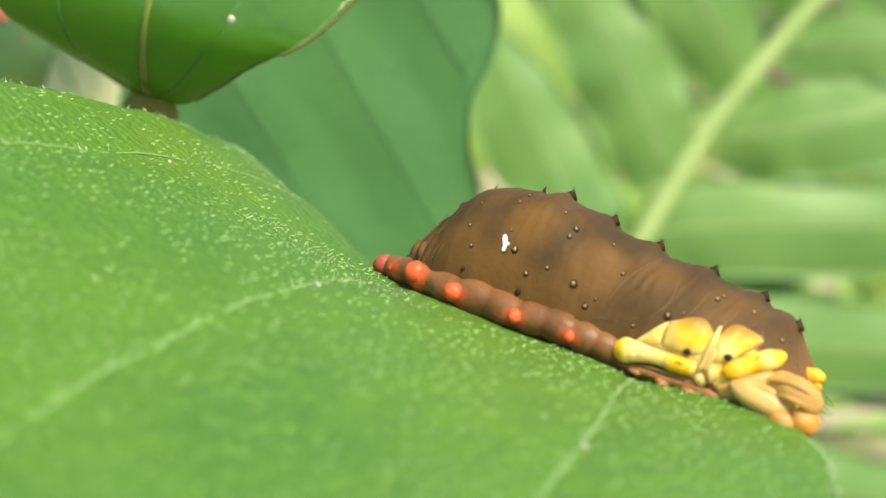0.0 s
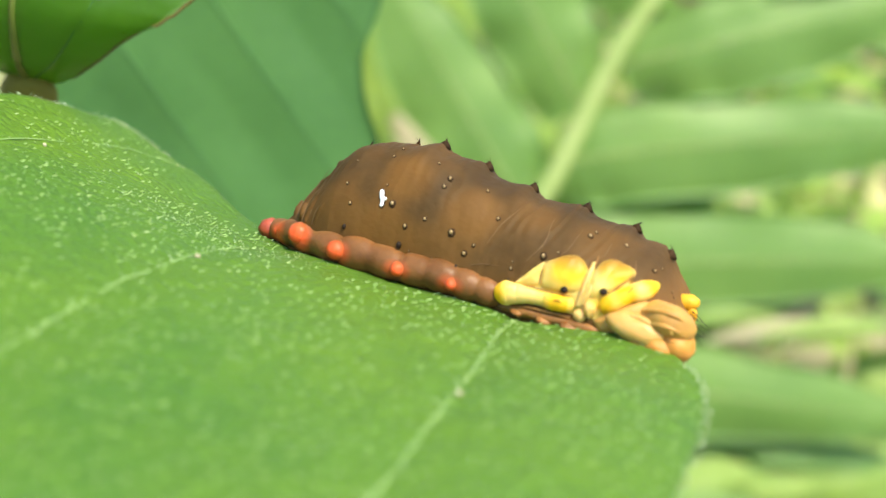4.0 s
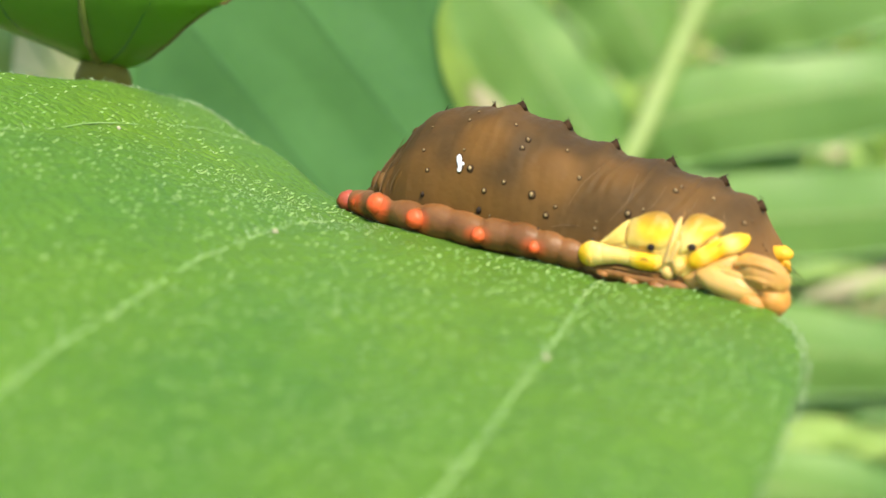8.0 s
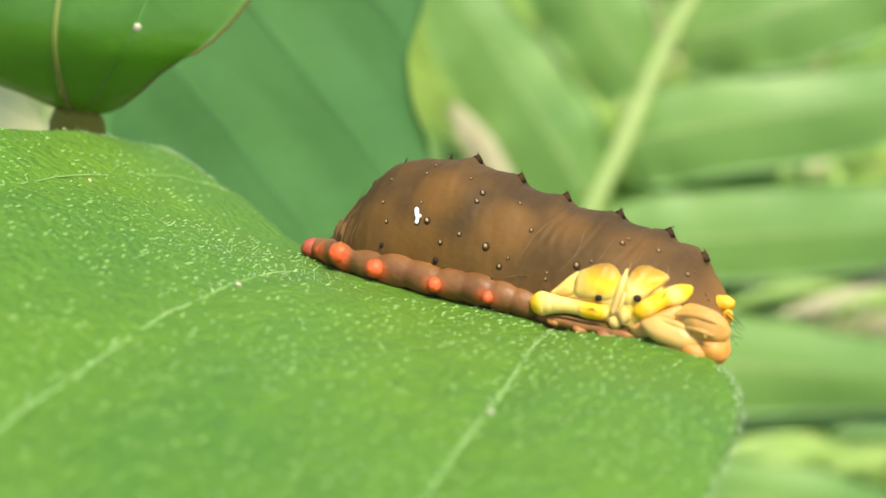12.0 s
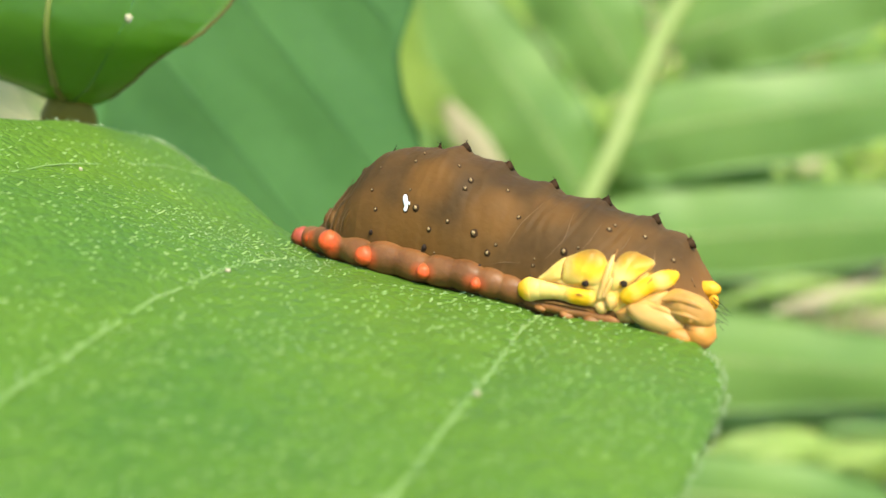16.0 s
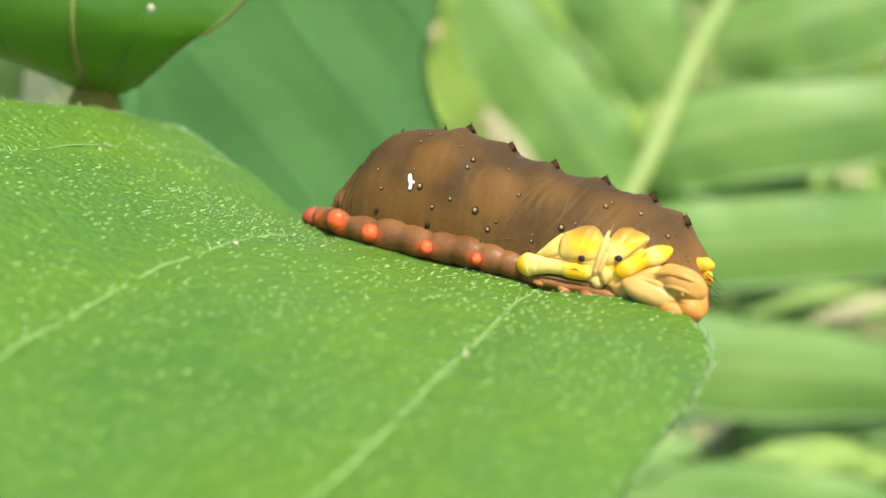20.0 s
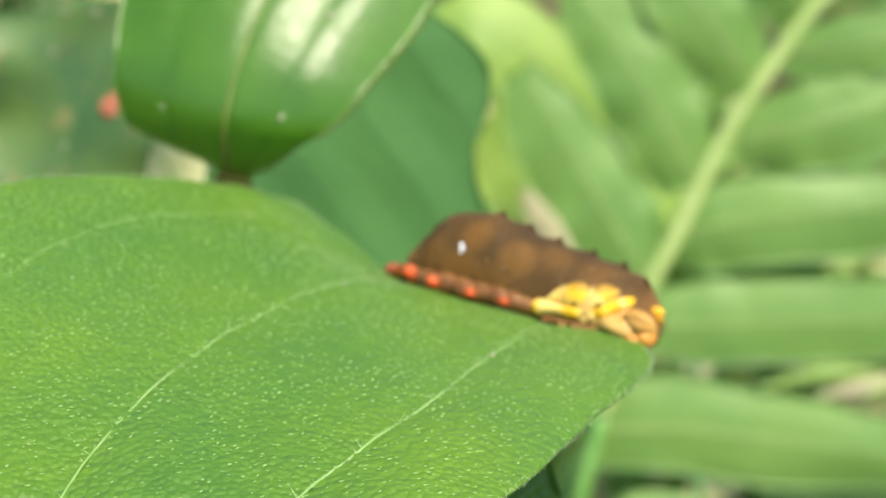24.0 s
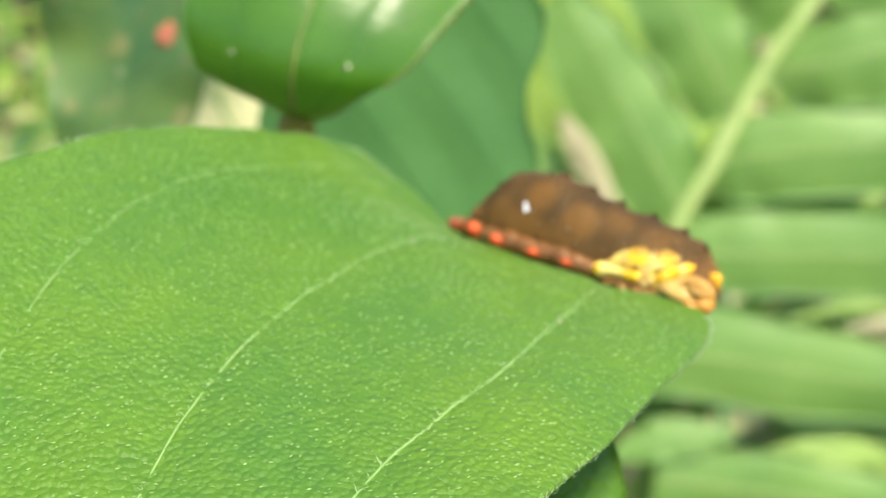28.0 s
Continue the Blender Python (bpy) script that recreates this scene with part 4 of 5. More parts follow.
# ---------- glossy leaf behind ----------
def build_glossy_leaf():
    leaf = thing("glossy_leaf", pose(0, 0, 0), "glossy convex green leaf with lengthwise nerves on a brown stalk", "leaf")
    b = Blade([(-28, 33, 1.7), (-27.8, 28.5, 4.8), (-27.4, 26, 10.0), (-26.3, 27.5, 15.8), (-24.3, 32, 22.5), (-20.5, 40, 31), (-16, 50, 41), (-12, 58, 49), (-10, 62, 53)],
              [3.6, 11.6, 14.8, 16.2, 18.4, 21, 20.5, 12, 0.5], [3.0, 6.8, 11.4, 14.4, 16.6, 18.6, 17.4, 10, 0.5], (0, -1, 0.35), camber=0.20, ruffle=0.04, seed=3, n=90, grooves=((0, 0.012, 0.05), (-0.52, 0.014, 0.06), (0.5, 0.014, 0.06)))
    part("blade", b.mesh(40, 0.35), GLOSSY_LEAF, leaf)
    part("midrib", b.line([(0, 0), (0.3, 0), (0.7, 0), (1, 0)], [0.5, 0.34, 0.2, 0.08], -0.1), VEIN_OLIVE, leaf, "olive midrib")
    for x in (-0.52, 0.5):
        part("nerve", b.line([(0.02, x * 0.3), (0.15, x * 0.95), (0.4, x), (0.7, x), (1, x * 0.2)], [0.14, 0.1, 0.08], -0.05), VEIN_GLOSSY, leaf)
    part("rim", b.line([(0.03, 1), (0.2, 1), (0.45, 1), (0.75, 1)], [0.1, 0.14, 0.12, 0.1], 0.0, n=50), RIM_BROWN, leaf, "dry brown rim")
    for s, x, r in ((0.30, 0.52, 0.36), (0.26, -0.55, 0.26), (0.55, 0.45, 0.4)):
        p, nn = b.at(s, x)
        part("speck", blob(bmesh.new(), p * MM, np.array((r, r * .6, r)) * MM, wobble=.4, seed=s * 9), CRUMB, leaf, "pale speck")
    st = spline([(-27.9, 32.2, 2.8), (-28.2, 33.5, -.6), (-29, 36, -8), (-31, 44, -40), (-34, 55, -140), (-36, 60, -365)], 30)
    part("stalk", tube(bmesh.new(), st * MM, np.concatenate([[1.5, 1.8, 2.1, 2.35, 2.5], np.linspace(2.5, 2.4, 25)]) * MM, 12), STALK_OLIVE, leaf, "brown stalk, olive at its top")


build_glossy_leaf()


# ---------- dark broad leaf ----------
def lateral_nerves(b, leaf, places, mat_, rad, label=""):
    for s0, x0, s1, x1 in places:
        part("nerve", b.line([(s0, x0), ((s0 * 0.45 + s1 * 0.55), (x0 + x1) / 2), (s1, x1)], [rad, rad * 0.8, rad * 0.4], 0.05), mat_, leaf, label)


def build_dark_leaf():
    leaf = thing("dark_leaf", pose(0, 0, 0), "large matt dark-green leaf with slanting pale nerves and a nibbled margin", "leaf")
    zs = [24, 16, 10, 3, -4, -8, -12, -17, -24, -40, -56, -72]
    c = [(-37 - 0.1 * (20 - z), 98 + 0.2 * (z + 5), z) for z in zs]
    right = [6, 31, 40.5, 42.2, 40.8, 41.3, 42.6, 45, 45.3, 42, 28, 4]
    left = [2, 4, 5, 6, 6, 6, 6, 6, 6, 6, 5, 1]
    # facing the viewer, the blade's left and right swap with its downward run
    b = Blade(c, right, left, (0, -1, 0.2), camber=0.0, ruffle=0.0, seed=11, n=90)

    def pleat(x, z):
        """How far the pleated blade stands back, in mm; nerves run along the crests."""
        p = ((x * 1.27 + z) / 1.616 + 16.9) / 13.5
        return 1.0 * abs((p + 0.5) % 1.0 - 0.5) + 0.5 * noise.noise(Vector((x * .07, z * .07, 2)))

    bm = b.mesh(60, 0.3)
    for v in bm.verts:
        v.co.y += pleat(v.co.x / MM, v.co.z / MM) * MM
        v.co.z += 0.25 * noise.noise(Vector((v.co.x * 300, 0, v.co.z * 300))) * MM
    part("blade", bm, DARK_LEAF, leaf)
    part("midrib", b.line([(0, 0), (0.5, 0), (1, 0)], [0.9, 0.7, 0.3], 0.1), VEIN_DARK, leaf)
    for k in range(-2, 3):
        run = []
        for s in np.linspace(0, 1, 24):
            x = -35 + 42 * s
            z = ((k * 13.5) - 16.9) * 1.616 - x * 1.27
            w = float(np.interp(-z, [-q for q in zs], right))
            if -62 < z < 15 and x + 37 + 0.1 * (20 - z) < w - 1.5:
                run.append((x, 98 + 0.2 * (z + 5) + pleat(x, z) - 0.1, z))
        if len(run) > 4:
            part("nerve", tube(bmesh.new(), np.array(run) * MM, np.linspace(.16, .10, len(run)) * MM, 6, up=(0, -1, 0)), VEIN_DARK, leaf)
    st = spline([(-39, 104, 22), (-40, 110, 10), (-42, 118, -60), (-44, 120, -366)], 24)
    part("stalk", tube(bmesh.new(), st * MM, np.linspace(1.2, 2.2, 24) * MM, 10), STEM_BROWN, leaf)


build_dark_leaf()


def build_spotted_leaf():
    leaf = thing("spotted_leaf", pose(0, 0, 0), "old dark-green leaf with red and yellowish blotches and crumbs", "leaf")
    zs = [12.5, 10, 4, -6, -18, -30, -46, -64]
    c = [(-73 - 0.06 * (20 - z), 113 + 0.2 * z, z) for z in zs]
    b = Blade(c, [12, 15, 17, 17, 15, 12, 8, 1], [12, 15, 17, 17, 15, 12, 8, 1], (0, -1, 0.2), camber=-0.12, ruffle=0.2, seed=23, n=70)
    part("blade", b.mesh(36, 0.3), SPOTTED_LEAF, leaf)
    part("midrib", b.line([(1, 0), (0.62, 0.15), (0.3, -.3), (0.02, -.75)], [0.16, 0.24, 0.2, 0.12], 0.05), VEIN_SPOTTED, leaf)
    for s0 in (0.95, 0.72, 0.45, 0.25):
        part("nerve", b.line([(s0, .9), (s0 - .14, .2), (max(s0 - .3, .02), -.5)], [0.08, 0.12, 0.08], 0.05), VEIN_SPOTTED, leaf)

    def on(s, x, r, flat, mat_, nm, lab):
        p, n = b.at(s, x)
        a = unit(np.cross(n, (0, 0, 1)))
        part(nm, blob(bmesh.new(), (p + n * 0.05) * MM, np.array((r, r * 0.85, flat)) * MM, (a, np.cross(n, a), n), wobble=.5, seed=s * 31 + x), mat_, leaf, lab)

    on(0.44, -0.44, 2.5, 0.12, RED_SPOT, "red_blotch", "brick-red blotch")
    r = random.Random(12)
    for _ in range(34):
        on(r.uniform(0.05, 0.6), r.uniform(-.85, .85), r.uniform(.15, .6), .25, r.choice((CRUMB, DARK_CRUMB, DARK_CRUMB)), "crumb", "crumb of debris")
    st = spline([(-74, 117, 17), (-76, 122, 5), (-80, 130, -120), (-82, 132, -366)], 20)
    part("stalk", tube(bmesh.new(), st * MM, np.linspace(1.0, 2.0, 20) * MM, 10), STEM_BROWN, leaf)


build_spotted_leaf()


def simple_leaf(name, label, centre, halves, facing, mat_, vein, camber=0.1, ruffle=0.12, seed=1, thick=0.3, stem=None, n=36, across=16, stalk_mat=VEIN_GREEN):
    leaf = thing(name, pose(0, 0, 0), label, "leaf")
    b = Blade(centre, halves, halves, facing, camber=camber, ruffle=ruffle, seed=seed, n=n)
    part("blade", b.mesh(across, thick), mat_, leaf)
    w = max(halves)
    part("midrib", b.line([(0, 0), (0.5, 0), (1, 0)], [w * 0.03, w * 0.02, w * 0.008], 0.05), vein, leaf)
    lateral_nerves(b, leaf, [(s, 0, min(s + 0.2, 0.97), sg * 0.9) for s in (0.12, 0.32, 0.52, 0.7) for sg in (1, -1)], vein, w * 0.010)
    if stem:
        part("stalk", tube(bmesh.new(), spline(stem, 20) * MM, np.full(20, 0.9) * MM, 8), stalk_mat, leaf)
    return leaf


# leaf in shade under the hairy leaf
simple_leaf("shaded_leaf", "dark-green leaf in the shade under the hairy leaf", [(-10, -100, -30), (-4, -75, -22), (1, -50, -17), (4, -30, -13), (5, -10, -11)], [1, 11, 12, 11, 7], (0, 0, 1), HAIRY_LEAF, VEIN_PALE, seed=5, stem=[(-10, -100, -30), (-12, -112, -40), (-13, -112, -140), (-12, -108, -362)])
# leaf high on the left, with its stem
simple_leaf("overhanging_leaf", "green leaf hanging over a brown stem", [(-50, 187, 38), (-75, 184, 27), (-100, 183, 23), (-130, 180, 22)], [2, 15, 17, 2], (0, -1, 0.6), DARK_LEAF, VEIN_DARK, seed=6, stalk_mat=STEM_BROWN, stem=[(-98, 190, 26), (-99, 190, -20), (-98, 190, -180), (-98, 190, -366)])
# pale leaves that show in the gaps
simple_leaf("pale_leaf", "pale cream-green leaf in full sun behind the spotted leaf", [(-62, 203, -82), (-82, 209, -48), (-102, 214, -10), (-120, 218, 26)], [6, 21, 25, 10], (0, -1, 0.3), PALE_LEAF, VEIN_PALE, seed=15, stem=[(-62, 203, -82), (-60, 206, -100), (-58, 208, -200), (-58, 208, -368)])


# ---------- fern ----------
def fern_place(x, z, off=0.0):
    """A place on the frond's face: x and z in mm, off towards the viewer."""
    return np.array((x, 380 + 0.35 * (z + 90) - off, z + 0.35 * off))


def fern_pinna(frond, mid, lower, upper, off=0.0, seed=1):
    """A strap-shaped lobe along mid, with its half widths on either side from base to tip."""
    line = spline(mid, 9)
    c = [fern_place(x, z, off * s) for (x, z), s in zip(line, (0.1, 0.4, 0.7, 0.9, 1, 1, 1, 0.95, 0.9))]
    w = random.Random(seed * 13)
    h, hr = ([v * (1.07 + w.uniform(-.06, .05)) for v in spline([[q] for q in side], 12)[:, 0]] for side in (lower, upper))
    b = Blade(c, h, hr, (0, -1, 0.35), camber=0.12, ruffle=0.17, fold=-0.05, seed=seed * 1.37, n=44)
    pin = part("pinna", b.mesh(16, 0.5), FERN_GREEN, frond)
    part("midvein", b.line([(0, 0), (0.4, 0), (0.92, 0)], [0.55, 0.4, 0.15], 0.0), RACHIS, pin)
    r = random.Random(seed)
    bm = bmesh.new()
    for _ in range(7):
        p, n = b.at(r.uniform(.05, .9), r.uniform(-.9, .9))
        q = r.uniform(.25, .7)
        blob(bm, (p + n * .2) * MM, np.array((q, q, q * .6)) * MM, rings=4, sides=7, wobble=.4, seed=q * 50)
    tagged(part("crumbs", bm, r.choice((CRUMB, DARK_CRUMB)), pin), "tiny crumbs", kind="stuff")
    part("dark_rim", b.line([(0.02, 1), (0.3, 1), (0.6, 1), (0.85, 1)], [0.35, 0.3, 0.22, 0.1], -0.1), VEIN_DARK, pin)
    return pin


def build_fern():
    frond = thing("fern_frond", pose(0, 0, 0), "broad fern frond with wavy strap-shaped lobes on a yellow-green rachis", "fern")
    axis = spline([(46, -174), (52, -154), (59, -133), (72, -106.5), (86, -76), (99, -54), (119, -25), (139, -4), (170, 26), (205, 52)], 70)
    pts = [fern_place(x, z, 2.5) * MM for x, z in axis]
    part("rachis", tube(bmesh.new(), pts, np.linspace(3.5, 2.9, 70) * MM, 12), RACHIS, frond, "yellow-green rachis")
    stem = spline([fern_place(46, -174, 2.5), fern_place(38, -209, 2.5), (34, 340, -250), (30, 345, -310), (28, 348, -375)], 24)
    part("stem", tube(bmesh.new(), stem * MM, np.linspace(3.0, 3.4, 24) * MM, 10), VEIN_GREEN, frond, "green stem")
    # lobes left of the rachis: middle line, half widths below and above it, lift
    left = [([(40, -160), (8, -126), (-28, -92)], (12, 16, 16, 14, 5), (10, 15, 15.5, 13, 5), 2),
            ([(61, -125), (36.4, -89), (8.4, -49)], (13, 19, 20, 19.5, 17, 7), (8, 16, 17, 15.5, 12, 5), 4),
            ([(78.4, -88), (51.4, -48.5), (24, -12)], (13, 17, 17, 15.5, 12, 5), (9, 17, 19, 18.5, 16, 6), 8),
            ([(99, -52), (73, -22), (44, 16)], (12, 16, 17, 16, 13, 5), (9, 16, 17.5, 17, 14, 5), 11),
            ([(117.6, -25), (94, 4), (66, 42)], (11, 15, 16, 15, 12, 5), (9, 15, 16, 15, 12, 5), 14),
            ([(139, -4), (122, 26), (98, 62)], (9, 13, 14, 13, 10, 4), (8, 13, 14, 13, 10, 4), 16),
            ([(165, 21), (152, 44), (130, 74)], (7, 10, 11, 10, 4), (7, 10, 11, 10, 4), 18)]
    # lobes right of it; upper and lower margins swap with the way they run
    right = [([(42, -180), (80, -178), (125, -181), (165, -184), (206, -188)], (12, 20, 17, 15, 12, 5), (14, 15, 18, 14, 11, 4), 4),
             ([(61, -141), (100, -138.5), (158, -135), (204, -133)], (10, 17, 17, 16, 13, 5), (10, 14.5, 15, 14, 11, 5), 3),
             ([(72, -107), (97, -101.5), (155, -94), (204, -89)], (8, 14, 16, 14, 12, 5), (13, 17, 17, 16, 13, 5), 6),
             ([(92, -73), (117, -66), (153, -56.5), (204, -45)], (7, 13.5, 14.5, 13.5, 11, 5), (9, 17, 17.5, 18, 13, 5), 9),
             ([(110, -40), (151, -34.5), (205, -26)], (7, 10, 12, 12, 10, 4), (8, 12, 12.5, 12, 10, 4), 12),
             ([(128, -14), (165, -6), (210, 2)], (6, 10, 12, 11, 9, 4), (6, 11, 12, 11, 9, 4), 14),
             ([(152, 9), (185, 20), (225, 30)], (6, 9, 10, 9, 4), (6, 9, 10, 9, 4), 16)]
    for k, row in enumerate(left + right):
        fern_pinna(frond, *row, seed=k + 1)
    low = thing("fern_frond", pose(0, 0, 0), "lower fern frond with a long wavy lobe", "fern")
    fern_pinna(low, [(60, -225), (125, -228), (190, -240)], (11, 14, 15, 13, 5), (11, 14, 15, 13, 5), 0, seed=32)
    part("stem", tube(bmesh.new(), spline([fern_place(82, -150, -6), fern_place(83, -175, -5), fern_place(85, -206, -3), (84, 345, -260), (82, 348, -372)], 20) * MM, np.full(20, 1.6) * MM, 8), VEIN_DARK, low, "thin dark-green stem")


build_fern()
# leaf in shade behind the frond's gap
simple_leaf("shaded_leaf", "dark-green leaf shaded behind the fern", [(50, 400, -128), (80, 398, -124), (110, 398, -120), (134, 398, -116)], [6, 12, 13, 12], (0, -1, 0.3), FERN_GREEN, VEIN_GREEN, seed=8, stem=[(50, 400, -128), (45, 402, -150), (44, 402, -260), (44, 402, -372)])

# young light leaves behind
for k, (c, h) in enumerate(((
    [(-36, 500, -52), (-14, 498, -46), (10, 496, -58), (34, 492, -84), (52, 488, -112)], [3, 20, 22, 16, 2]),
    ([(38, 470, -150), (20, 475, -130), (6, 480, -106), (0, 485, -80)], [3, 15, 17, 3]),
    ([(80, 560, -60), (62, 560, -44), (42, 560, -30), (20, 560, -22)], [3, 16, 17, 2]),
    ([(-95, 330, -40), (-92, 332, 0), (-88, 336, 40), (-84, 340, 70)], [4, 26, 26, 4]),
    ([(-30, 330, -110), (-52, 335, -90), (-74, 340, -70), (-96, 345, -60)], [3, 22, 22, 3]),
    ([(170, 520, -150), (150, 515, -140), (120, 512, -142), (96, 510, -150)], [3, 20, 22, 3]))):
    simple_leaf("young_leaf", "light yellow-green young leaf in sun", c, h, (0, -0.8, 0.6), LIGHT_LEAF, VEIN_PALE, seed=40 + k, stem=[c[0], (c[0][0] - 3, c[0][1] + 10, c[0][2] - 40), (c[0][0] - 6, c[0][1] + 14, -200), (c[0][0] - 6, c[0][1] + 14, -372)])

simple_leaf("low_leaf", "mid-green leaf of a low plant under the fern", [(30, 372, -222), (44, 374, -212), (62, 376, -203), (82, 376, -196)], [2, 13, 13, 1], (0, -0.9, 0.4), FERN_GREEN, VEIN_GREEN, seed=91, stem=[(30, 372, -222), (26, 374, -240), (24, 376, -300), (24, 376, -374)])
simple_leaf("low_leaf", "light-green leaf of a low plant under the fern", [(88, 384, -208), (104, 384, -206), (124, 385, -209), (142, 386, -214)], [2, 9, 9, 1], (0, -0.9, 0.4), LIGHT_LEAF, VEIN_PALE, seed=92, stem=[(88, 384, -208), (84, 386, -230), (82, 388, -300), (82, 388, -374)])
simple_leaf("dry_leaf", "curled dry cream leaf caught beside the fern", [(44, 352, -140), (33, 358, -122), (22, 362, -104), (12, 366, -90)], [1, 4, 5.5, 2], (0, -1, 0.35), CREAM_DRY, TWIG, camber=0.3, ruffle=0.4, seed=17, stem=[(44, 352, -140), (46, 352, -160), (48, 352, -260), (48, 352, -373)], stalk_mat=TWIG)
simple_leaf("dry_leaf", "pale bleached leaf curled over a stem below the fern", [(80, 344, -206), (88, 345, -201), (97, 346, -197), (106, 347, -196)], [2, 6, 7, 2], (0, -1, 0.35), PALE_LEAF, TWIG, camber=0.3, ruffle=0.4, seed=18, stem=[(80, 344, -206), (78, 346, -226), (77, 348, -290), (77, 348, -373)], stalk_mat=TWIG)
for k, (x, z, ln) in enumerate(((108, -207, 34), (132, -203, 38), (150, -210, 40), (118, -163, 30), (142, -158, 34))):
    c = [np.array((x + ln * q, 352 + 0.35 * (z + 200) + k, z + 5 * math.sin(3 * q) - 3 * q)) for q in (0, .35, .7, 1)]
    simple_leaf("young_leaf", "yellow-green young leaf in sun below the fern", c, [1, 7, 7, 1], (0, -0.8, 0.6), LIGHT_LEAF, VEIN_PALE, seed=210 + k, stem=[c[0], c[0] + (-5, 6, -16), c[0] + (-7, 8, -60), (c[0][0] - 8, c[0][1] + 8, -373)])
for k, (x, y, z, ln, w, tilt, mat_) in enumerate(((40, 336, -220, 52, 9, .22, FERN_GREEN), (62, 338, -232, 74, 8, .12, LIGHT_LEAF), (100, 340, -214, 70, 6, -.05, LIGHT_LEAF), (132, 342, -222, 78, 7, .16, LIGHT_LEAF), (150, 344, -206, 70, 5, -.1, FERN_GREEN), (92, 341, -238, 80, 8, .1, FERN_GREEN), (106, 352, -161, 52, 2.4, .10, LIGHT_LEAF), (128, 352, -163, 60, 3.2, .06, CREAM_DRY), (148, 352, -160, 60, 3.0, .02, LIGHT_LEAF))):
    c = [np.array((x + ln * q, y + 5 * q, z + tilt * ln * q + 5 * math.sin(3 * q))) for q in (0, .25, .5, .78, 1)]
    simple_leaf("low_leaf", "sunlit slender leaf of a low plant beside the fern's stem", c, [.8, w * .8, w, w * .6, .4], (0, -0.8, 0.6), mat_, VEIN_GREEN, ruffle=.3, seed=230 + k, stem=[c[0], c[0] + (-5, 3, -16), c[0] + (-7, 4, -60), (c[0][0] - 8, c[0][1] + 4, -374)])
# straw and pale blades that show between the fern's lobes
for k, (x, z, dx, dz, w, mat_) in enumerate(((104, -172, 26, 22, 3.0, STRAW), (128, -172, 8, 26, 3.4, PALE_LEAF), (140, -176, 30, 24, 3.6, CREAM_DRY), (158, -178, 16, 30, 3.2, PALE_LEAF), (150, -170, 40, 4, 3.0, LIGHT_LEAF), (112, -168, 34, 3, 2.6, LIGHT_LEAF))):
    c = [np.array((x + dx * q, 366 + k, z + dz * q)) for q in (-1.2, -.4, .4, 1.2)]
    blade = thing("dry_grass_blade", pose(0, 0, 0), "pale dry grass blade under the fern", "grass", "dry grass blades")
    part("leaf", Blade(c, [1, w, w, .4], [1, w, w, .4], (0.2, -1, 0.5), camber=-.2, ruffle=.2, seed=k + 60, n=24).mesh(4, .3), mat_, blade)
    part("stem", tube(bmesh.new(), spline([c[0], c[0] + (0, 2, -30), (c[0][0] + 2, 372, -374)], 12) * MM, np.full(12, .8) * MM, 6), STRAW, blade)
GAP = random.Random(5)
for k in range(12):
    x, z = GAP.uniform(70, 200), GAP.uniform(-182, -150)
    a, ln = GAP.uniform(-.5, .5), GAP.uniform(30, 60)
    c = [np.array((x + math.cos(a) * ln * s, 398 + GAP.uniform(0, 12), z + math.sin(a) * ln * s + 6 * math.sin(3.1 * s))) for s in (0, .35, .7, 1)]
    w = GAP.uniform(3, 8)
    simple_leaf("low_leaf" if k % 3 else "dry_leaf", "light-green leaf of a low plant under the fern" if k % 3 else "dry straw-coloured leaf under the fern", c, [.6, w, w, .5], (0, -.8, .6), LIGHT_LEAF if k % 3 else CREAM_DRY, VEIN_PALE, seed=120 + k, stem=[c[0], c[0] + (-6, 4, -14), c[0] + (-9, 5, -60), (c[0][0] - 10, c[0][1] + 5, -374)])
for k in range(16):
    x, z = GAP.uniform(80, 200), GAP.uniform(-285, -212)
    a, ln = GAP.uniform(-.4, .6), GAP.uniform(40, 65)
    c = [np.array((x + math.cos(a) * ln * s, 388 + k * 1.5, z + math.sin(a) * ln * s + 6 * math.sin(3.1 * s))) for s in (0, .35, .7, 1)]
    w = GAP.uniform(9, 14)
    simple_leaf("low_leaf", "light-green leaf of a low plant under the fern", c, [.6, w, w, .5], (0, -.8, .6), LIGHT_LEAF if k % 3 else CREAM_DRY, VEIN_PALE, seed=140 + k, stem=[c[0], c[0] + (-6, 4, -14), c[0] + (-9, 5, -60), (c[0][0] - 10, c[0][1] + 5, -374)])
for k in range(13):
    low_one = k < 8
    x = GAP.uniform(80, 165) if low_one else GAP.uniform(70, 140)
    z = GAP.uniform(-228, -204) if low_one else GAP.uniform(-166, -156)
    a, ln = GAP.uniform(-.35, .35), GAP.uniform(28, 46)
    c = [np.array((x + math.cos(a) * ln * s, 358 + k * .9, z + math.sin(a) * ln * s + 3 * math.sin(3.1 * s))) for s in (0, .35, .7, 1)]
    w = GAP.uniform(5, 8) if low_one else GAP.uniform(2.5, 4.5)
    simple_leaf("low_leaf" if k % 3 else "dry_leaf", "sunlit light-green leaf of a low plant beside the fern" if k % 3 else "dry straw-coloured leaf beside the fern", c, [.6, w, w, .5], (0, -.8, .6), LIGHT_LEAF if k % 3 else CREAM_DRY, VEIN_PALE, seed=170 + k, stem=[c[0], c[0] + (-6, 6, -14), c[0] + (-9, 9, -60), (c[0][0] - 10, c[0][1] + 9, -374)])
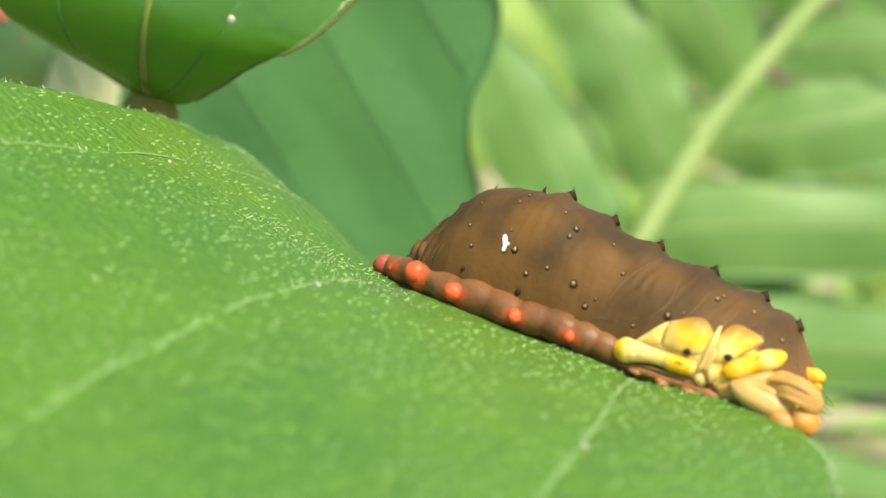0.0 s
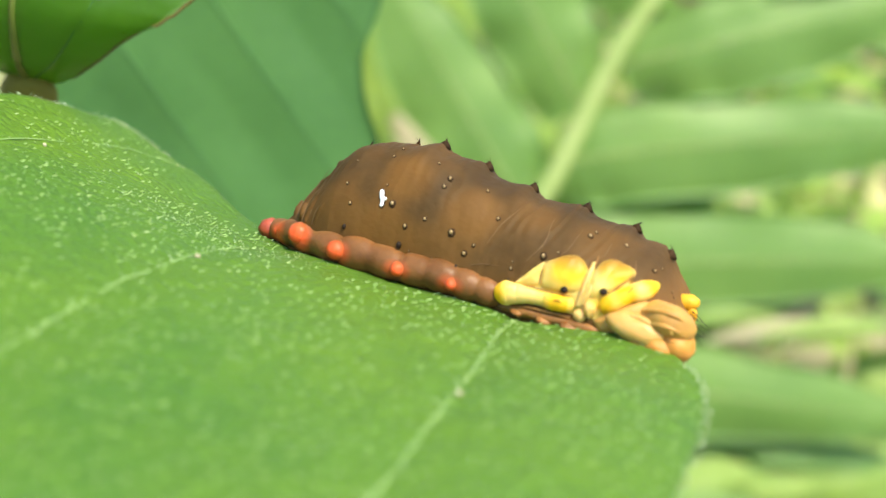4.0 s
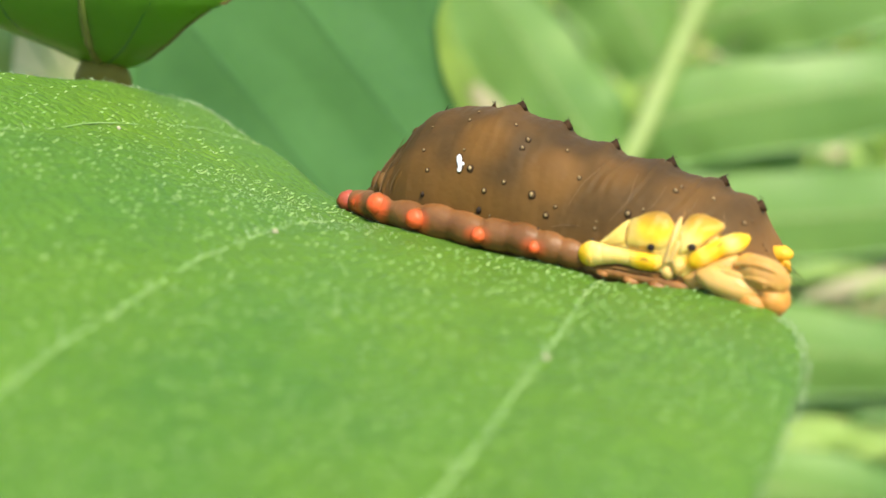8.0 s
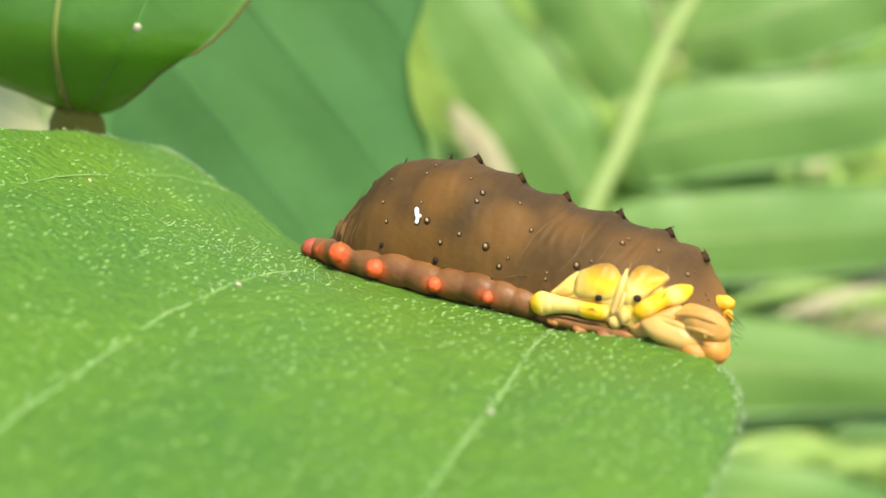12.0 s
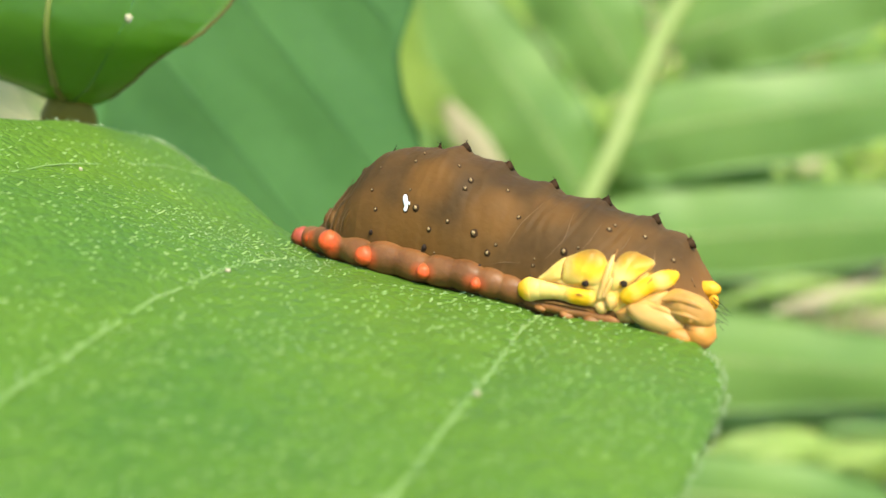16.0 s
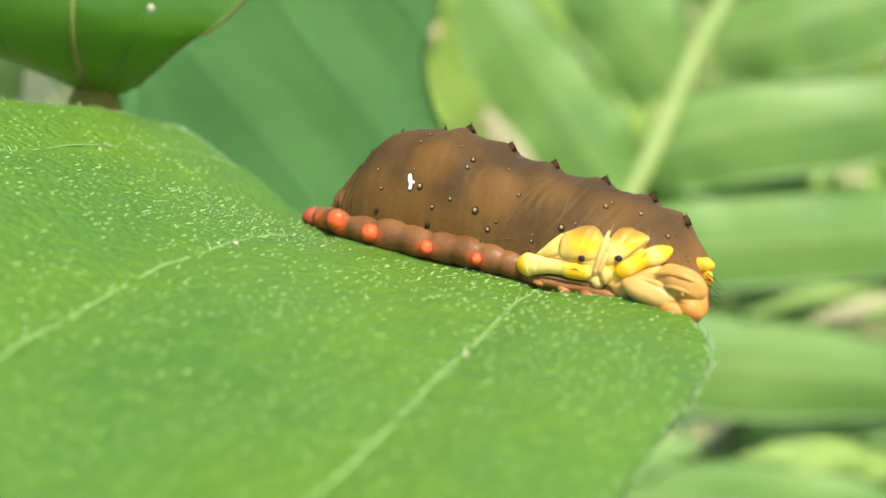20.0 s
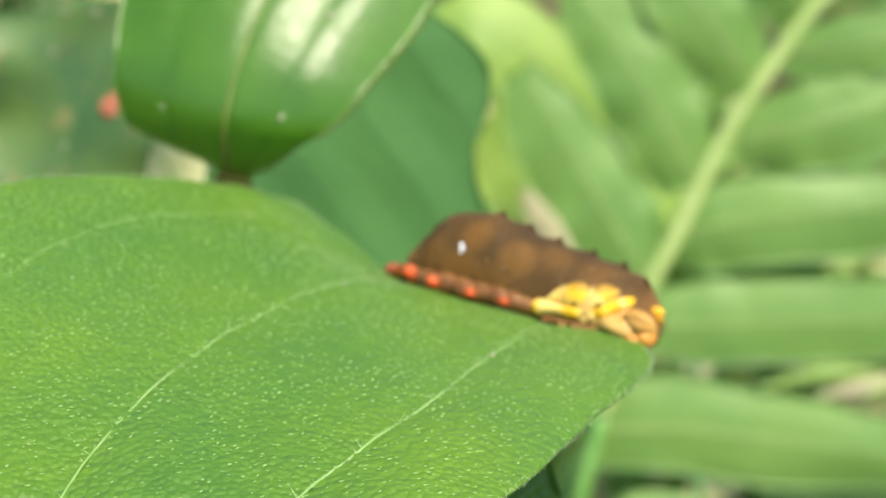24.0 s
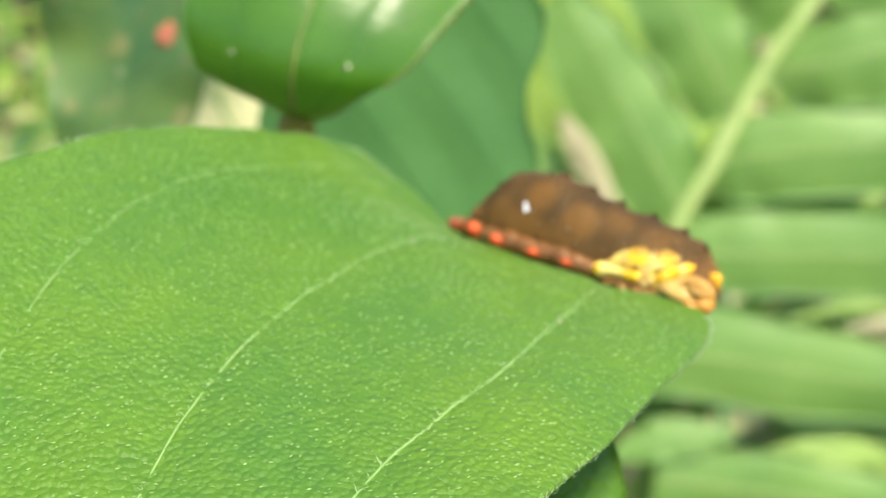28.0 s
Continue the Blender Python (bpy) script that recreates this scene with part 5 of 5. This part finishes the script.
# dry grass blades under and behind the fern
DRY = random.Random(77)
for k in range(22):
    x, y, z0 = DRY.uniform(40, 230), DRY.uniform(395, 500), -372
    top = np.array((x + DRY.uniform(-70, 70), y + DRY.uniform(-20, 40), DRY.uniform(-215, -140)))
    base = np.array((x, y, z0))
    c = [base, base * .7 + top * .3 + (0, 0, 30), base * .35 + top * .65 + (0, 0, 30), top]
    blade = thing("dry_grass_blade", pose(0, 0, 0), "pale dry grass blade under the fern", "grass", "dry grass blades")
    gb = Blade(c, [2.5, 3.2, 2.6, .3], [2.5, 3.2, 2.6, .3], (0.3, -1, 0.3), camber=-.3, ruffle=.2, seed=k, n=24)
    part("leaf", gb.mesh(4, .3), STRAW if k % 3 else LIGHT_LEAF, blade)

# low plants under the fern
LOW = random.Random(21)
for k in range(34):
    x, y, z = LOW.uniform(10, 260), LOW.uniform(385, 540), LOW.uniform(-290, -200)
    a = LOW.uniform(-0.6, 0.6) + (math.pi if LOW.random() < .5 else 0)
    d = np.array((math.cos(a), 0.25 * math.sin(a), 0.45 * math.sin(a) - .1))
    ln = LOW.uniform(45, 80)
    c = [np.array((x, y, z)) + d * ln * s + np.array((0, 0, 8 * math.sin(math.pi * s))) for s in (0, .3, .65, 1)]
    simple_leaf("low_leaf", "green leaf of a low plant under the fern", c, [2, ln * .2, ln * .22, 1], (0, -0.6, 0.8), LOW.choice((UNDER_LEAF, FERN_GREEN, LIGHT_LEAF)), VEIN_GREEN, seed=60 + k, stem=[c[0], c[0] - d * 8 + (0, 0, -12), c[0] - d * 10 + (0, 0, -40), (c[0][0], c[0][1], -372)])


# ---------- undergrowth and litter ----------
def scatter(name, label, n, material, size, region, height, seed, slim=0.35, upright=0.4):
    """Many small bent leaves as one piece of stuff."""
    r = random.Random(seed)
    verts, faces = [], []
    for _ in range(n):
        x, y = r.uniform(*region[0]), r.uniform(*region[1])
        z = ground_height(x, y) + r.random() ** 1.6 * height
        ln = r.uniform(*size)
        a, e = r.uniform(0, 6.283), r.uniform(-0.5, 0.9) * upright * 2
        d = np.array((math.cos(a) * math.cos(e), math.sin(a) * math.cos(e), math.sin(e)))
        side = unit(np.cross(d, (r.uniform(-.4, .4), r.uniform(-.4, .4), 1)))
        up = np.cross(side, d)
        k = len(verts)
        w = ln * slim * r.uniform(.7, 1.2)
        for s, h in ((0, .1), (.25, .8), (.55, 1), (.8, .6), (1, .04)):
            p = np.array((x, y, z)) + d * ln * s - up * ln * .25 * s * s
            for q in (-1, 0, 1):
                verts.append(tuple(p + side * w * .5 * h * q - up * (0 if q else -1) * w * -.12 * h))
        for i in range(4):
            for j in range(2):
                b = k + i * 3 + j
                faces.append((b, b + 1, b + 4, b + 3))
    me = bpy.data.meshes.new(name)
    me.from_pydata(verts, [], faces)
    for f in me.polygons:
        f.use_smooth = True
    me.materials.append(material)
    return tagged(new(name, me), label, "undergrowth", kind="stuff")


scatter("undergrowth", "low green undergrowth leaves over the forest floor", 1500, UNDER_LEAF, (0.04, 0.10), ((-0.7, 1.0), (0.55, 2.2)), 0.16, 1)
scatter("low_undergrowth", "light-green leaves close under the fern", 420, LIGHT_LEAF, (0.03, 0.06), ((-0.05, 0.32), (0.43, 0.58)), 0.24, 8)
scatter("sunlit_undergrowth", "sunlit yellow-green leaves among the undergrowth", 420, LIGHT_LEAF, (0.03, 0.08), ((-0.7, 1.0), (0.6, 2.2)), 0.2, 2)
scatter("leaf_litter", "dry pale leaf litter on the soil", 2600, STRAW, (0.03, 0.09), ((-0.6, 0.9), (0.25, 1.6)), 0.03, 3, upright=0.15)
scatter("grass_blades", "narrow pale-green grass blades", 500, LIGHT_LEAF, (0.10, 0.22), ((-0.5, 0.9), (0.5, 1.6)), 0.02, 4, slim=0.05, upright=0.7)
scatter("ground_cover", "low green leaves and seedlings over the open forest floor", 3200, UNDER_LEAF, (0.05, 0.13), ((-4, 4), (-1.7, 4.5)), 0.05, 9)
# out of view behind the camera; added for what the glossy leaf reflects
scatter("unseen_thicket", "added green thicket behind the camera, unseen, for reflections", 2200, UNDER_LEAF, (0.10, 0.25), ((-4, 4), (-4, -1.5)), 0.5, 6)
scatter("far_thicket", "dense green thicket in the distance", 2600, UNDER_LEAF, (0.10, 0.22), ((-2.5, 3.0), (2.2, 5.0)), 1.6, 5)
for k in range(16):
    r = random.Random(100 + k)
    x, y = r.uniform(-.2, .5), r.uniform(.5, 1.1)
    z = ground_height(x, y) + .015
    a = r.uniform(0, 6.28)
    ln = r.uniform(.08, .25)
    q = [(x + math.cos(a) * ln * s, y + math.sin(a) * ln * s, z + ln * .3 * s * r.random()) for s in (0, .3, .6, 1)]
    tw = thing("twig", pose(0, 0, 0), "thin dry twig lying on the forest floor", "twig", "fallen twigs")
    part("wood", tube(bmesh.new(), spline(q, 14), np.linspace(.0028, .0012, 14), 7), TWIG if k % 2 else STRAW, tw)
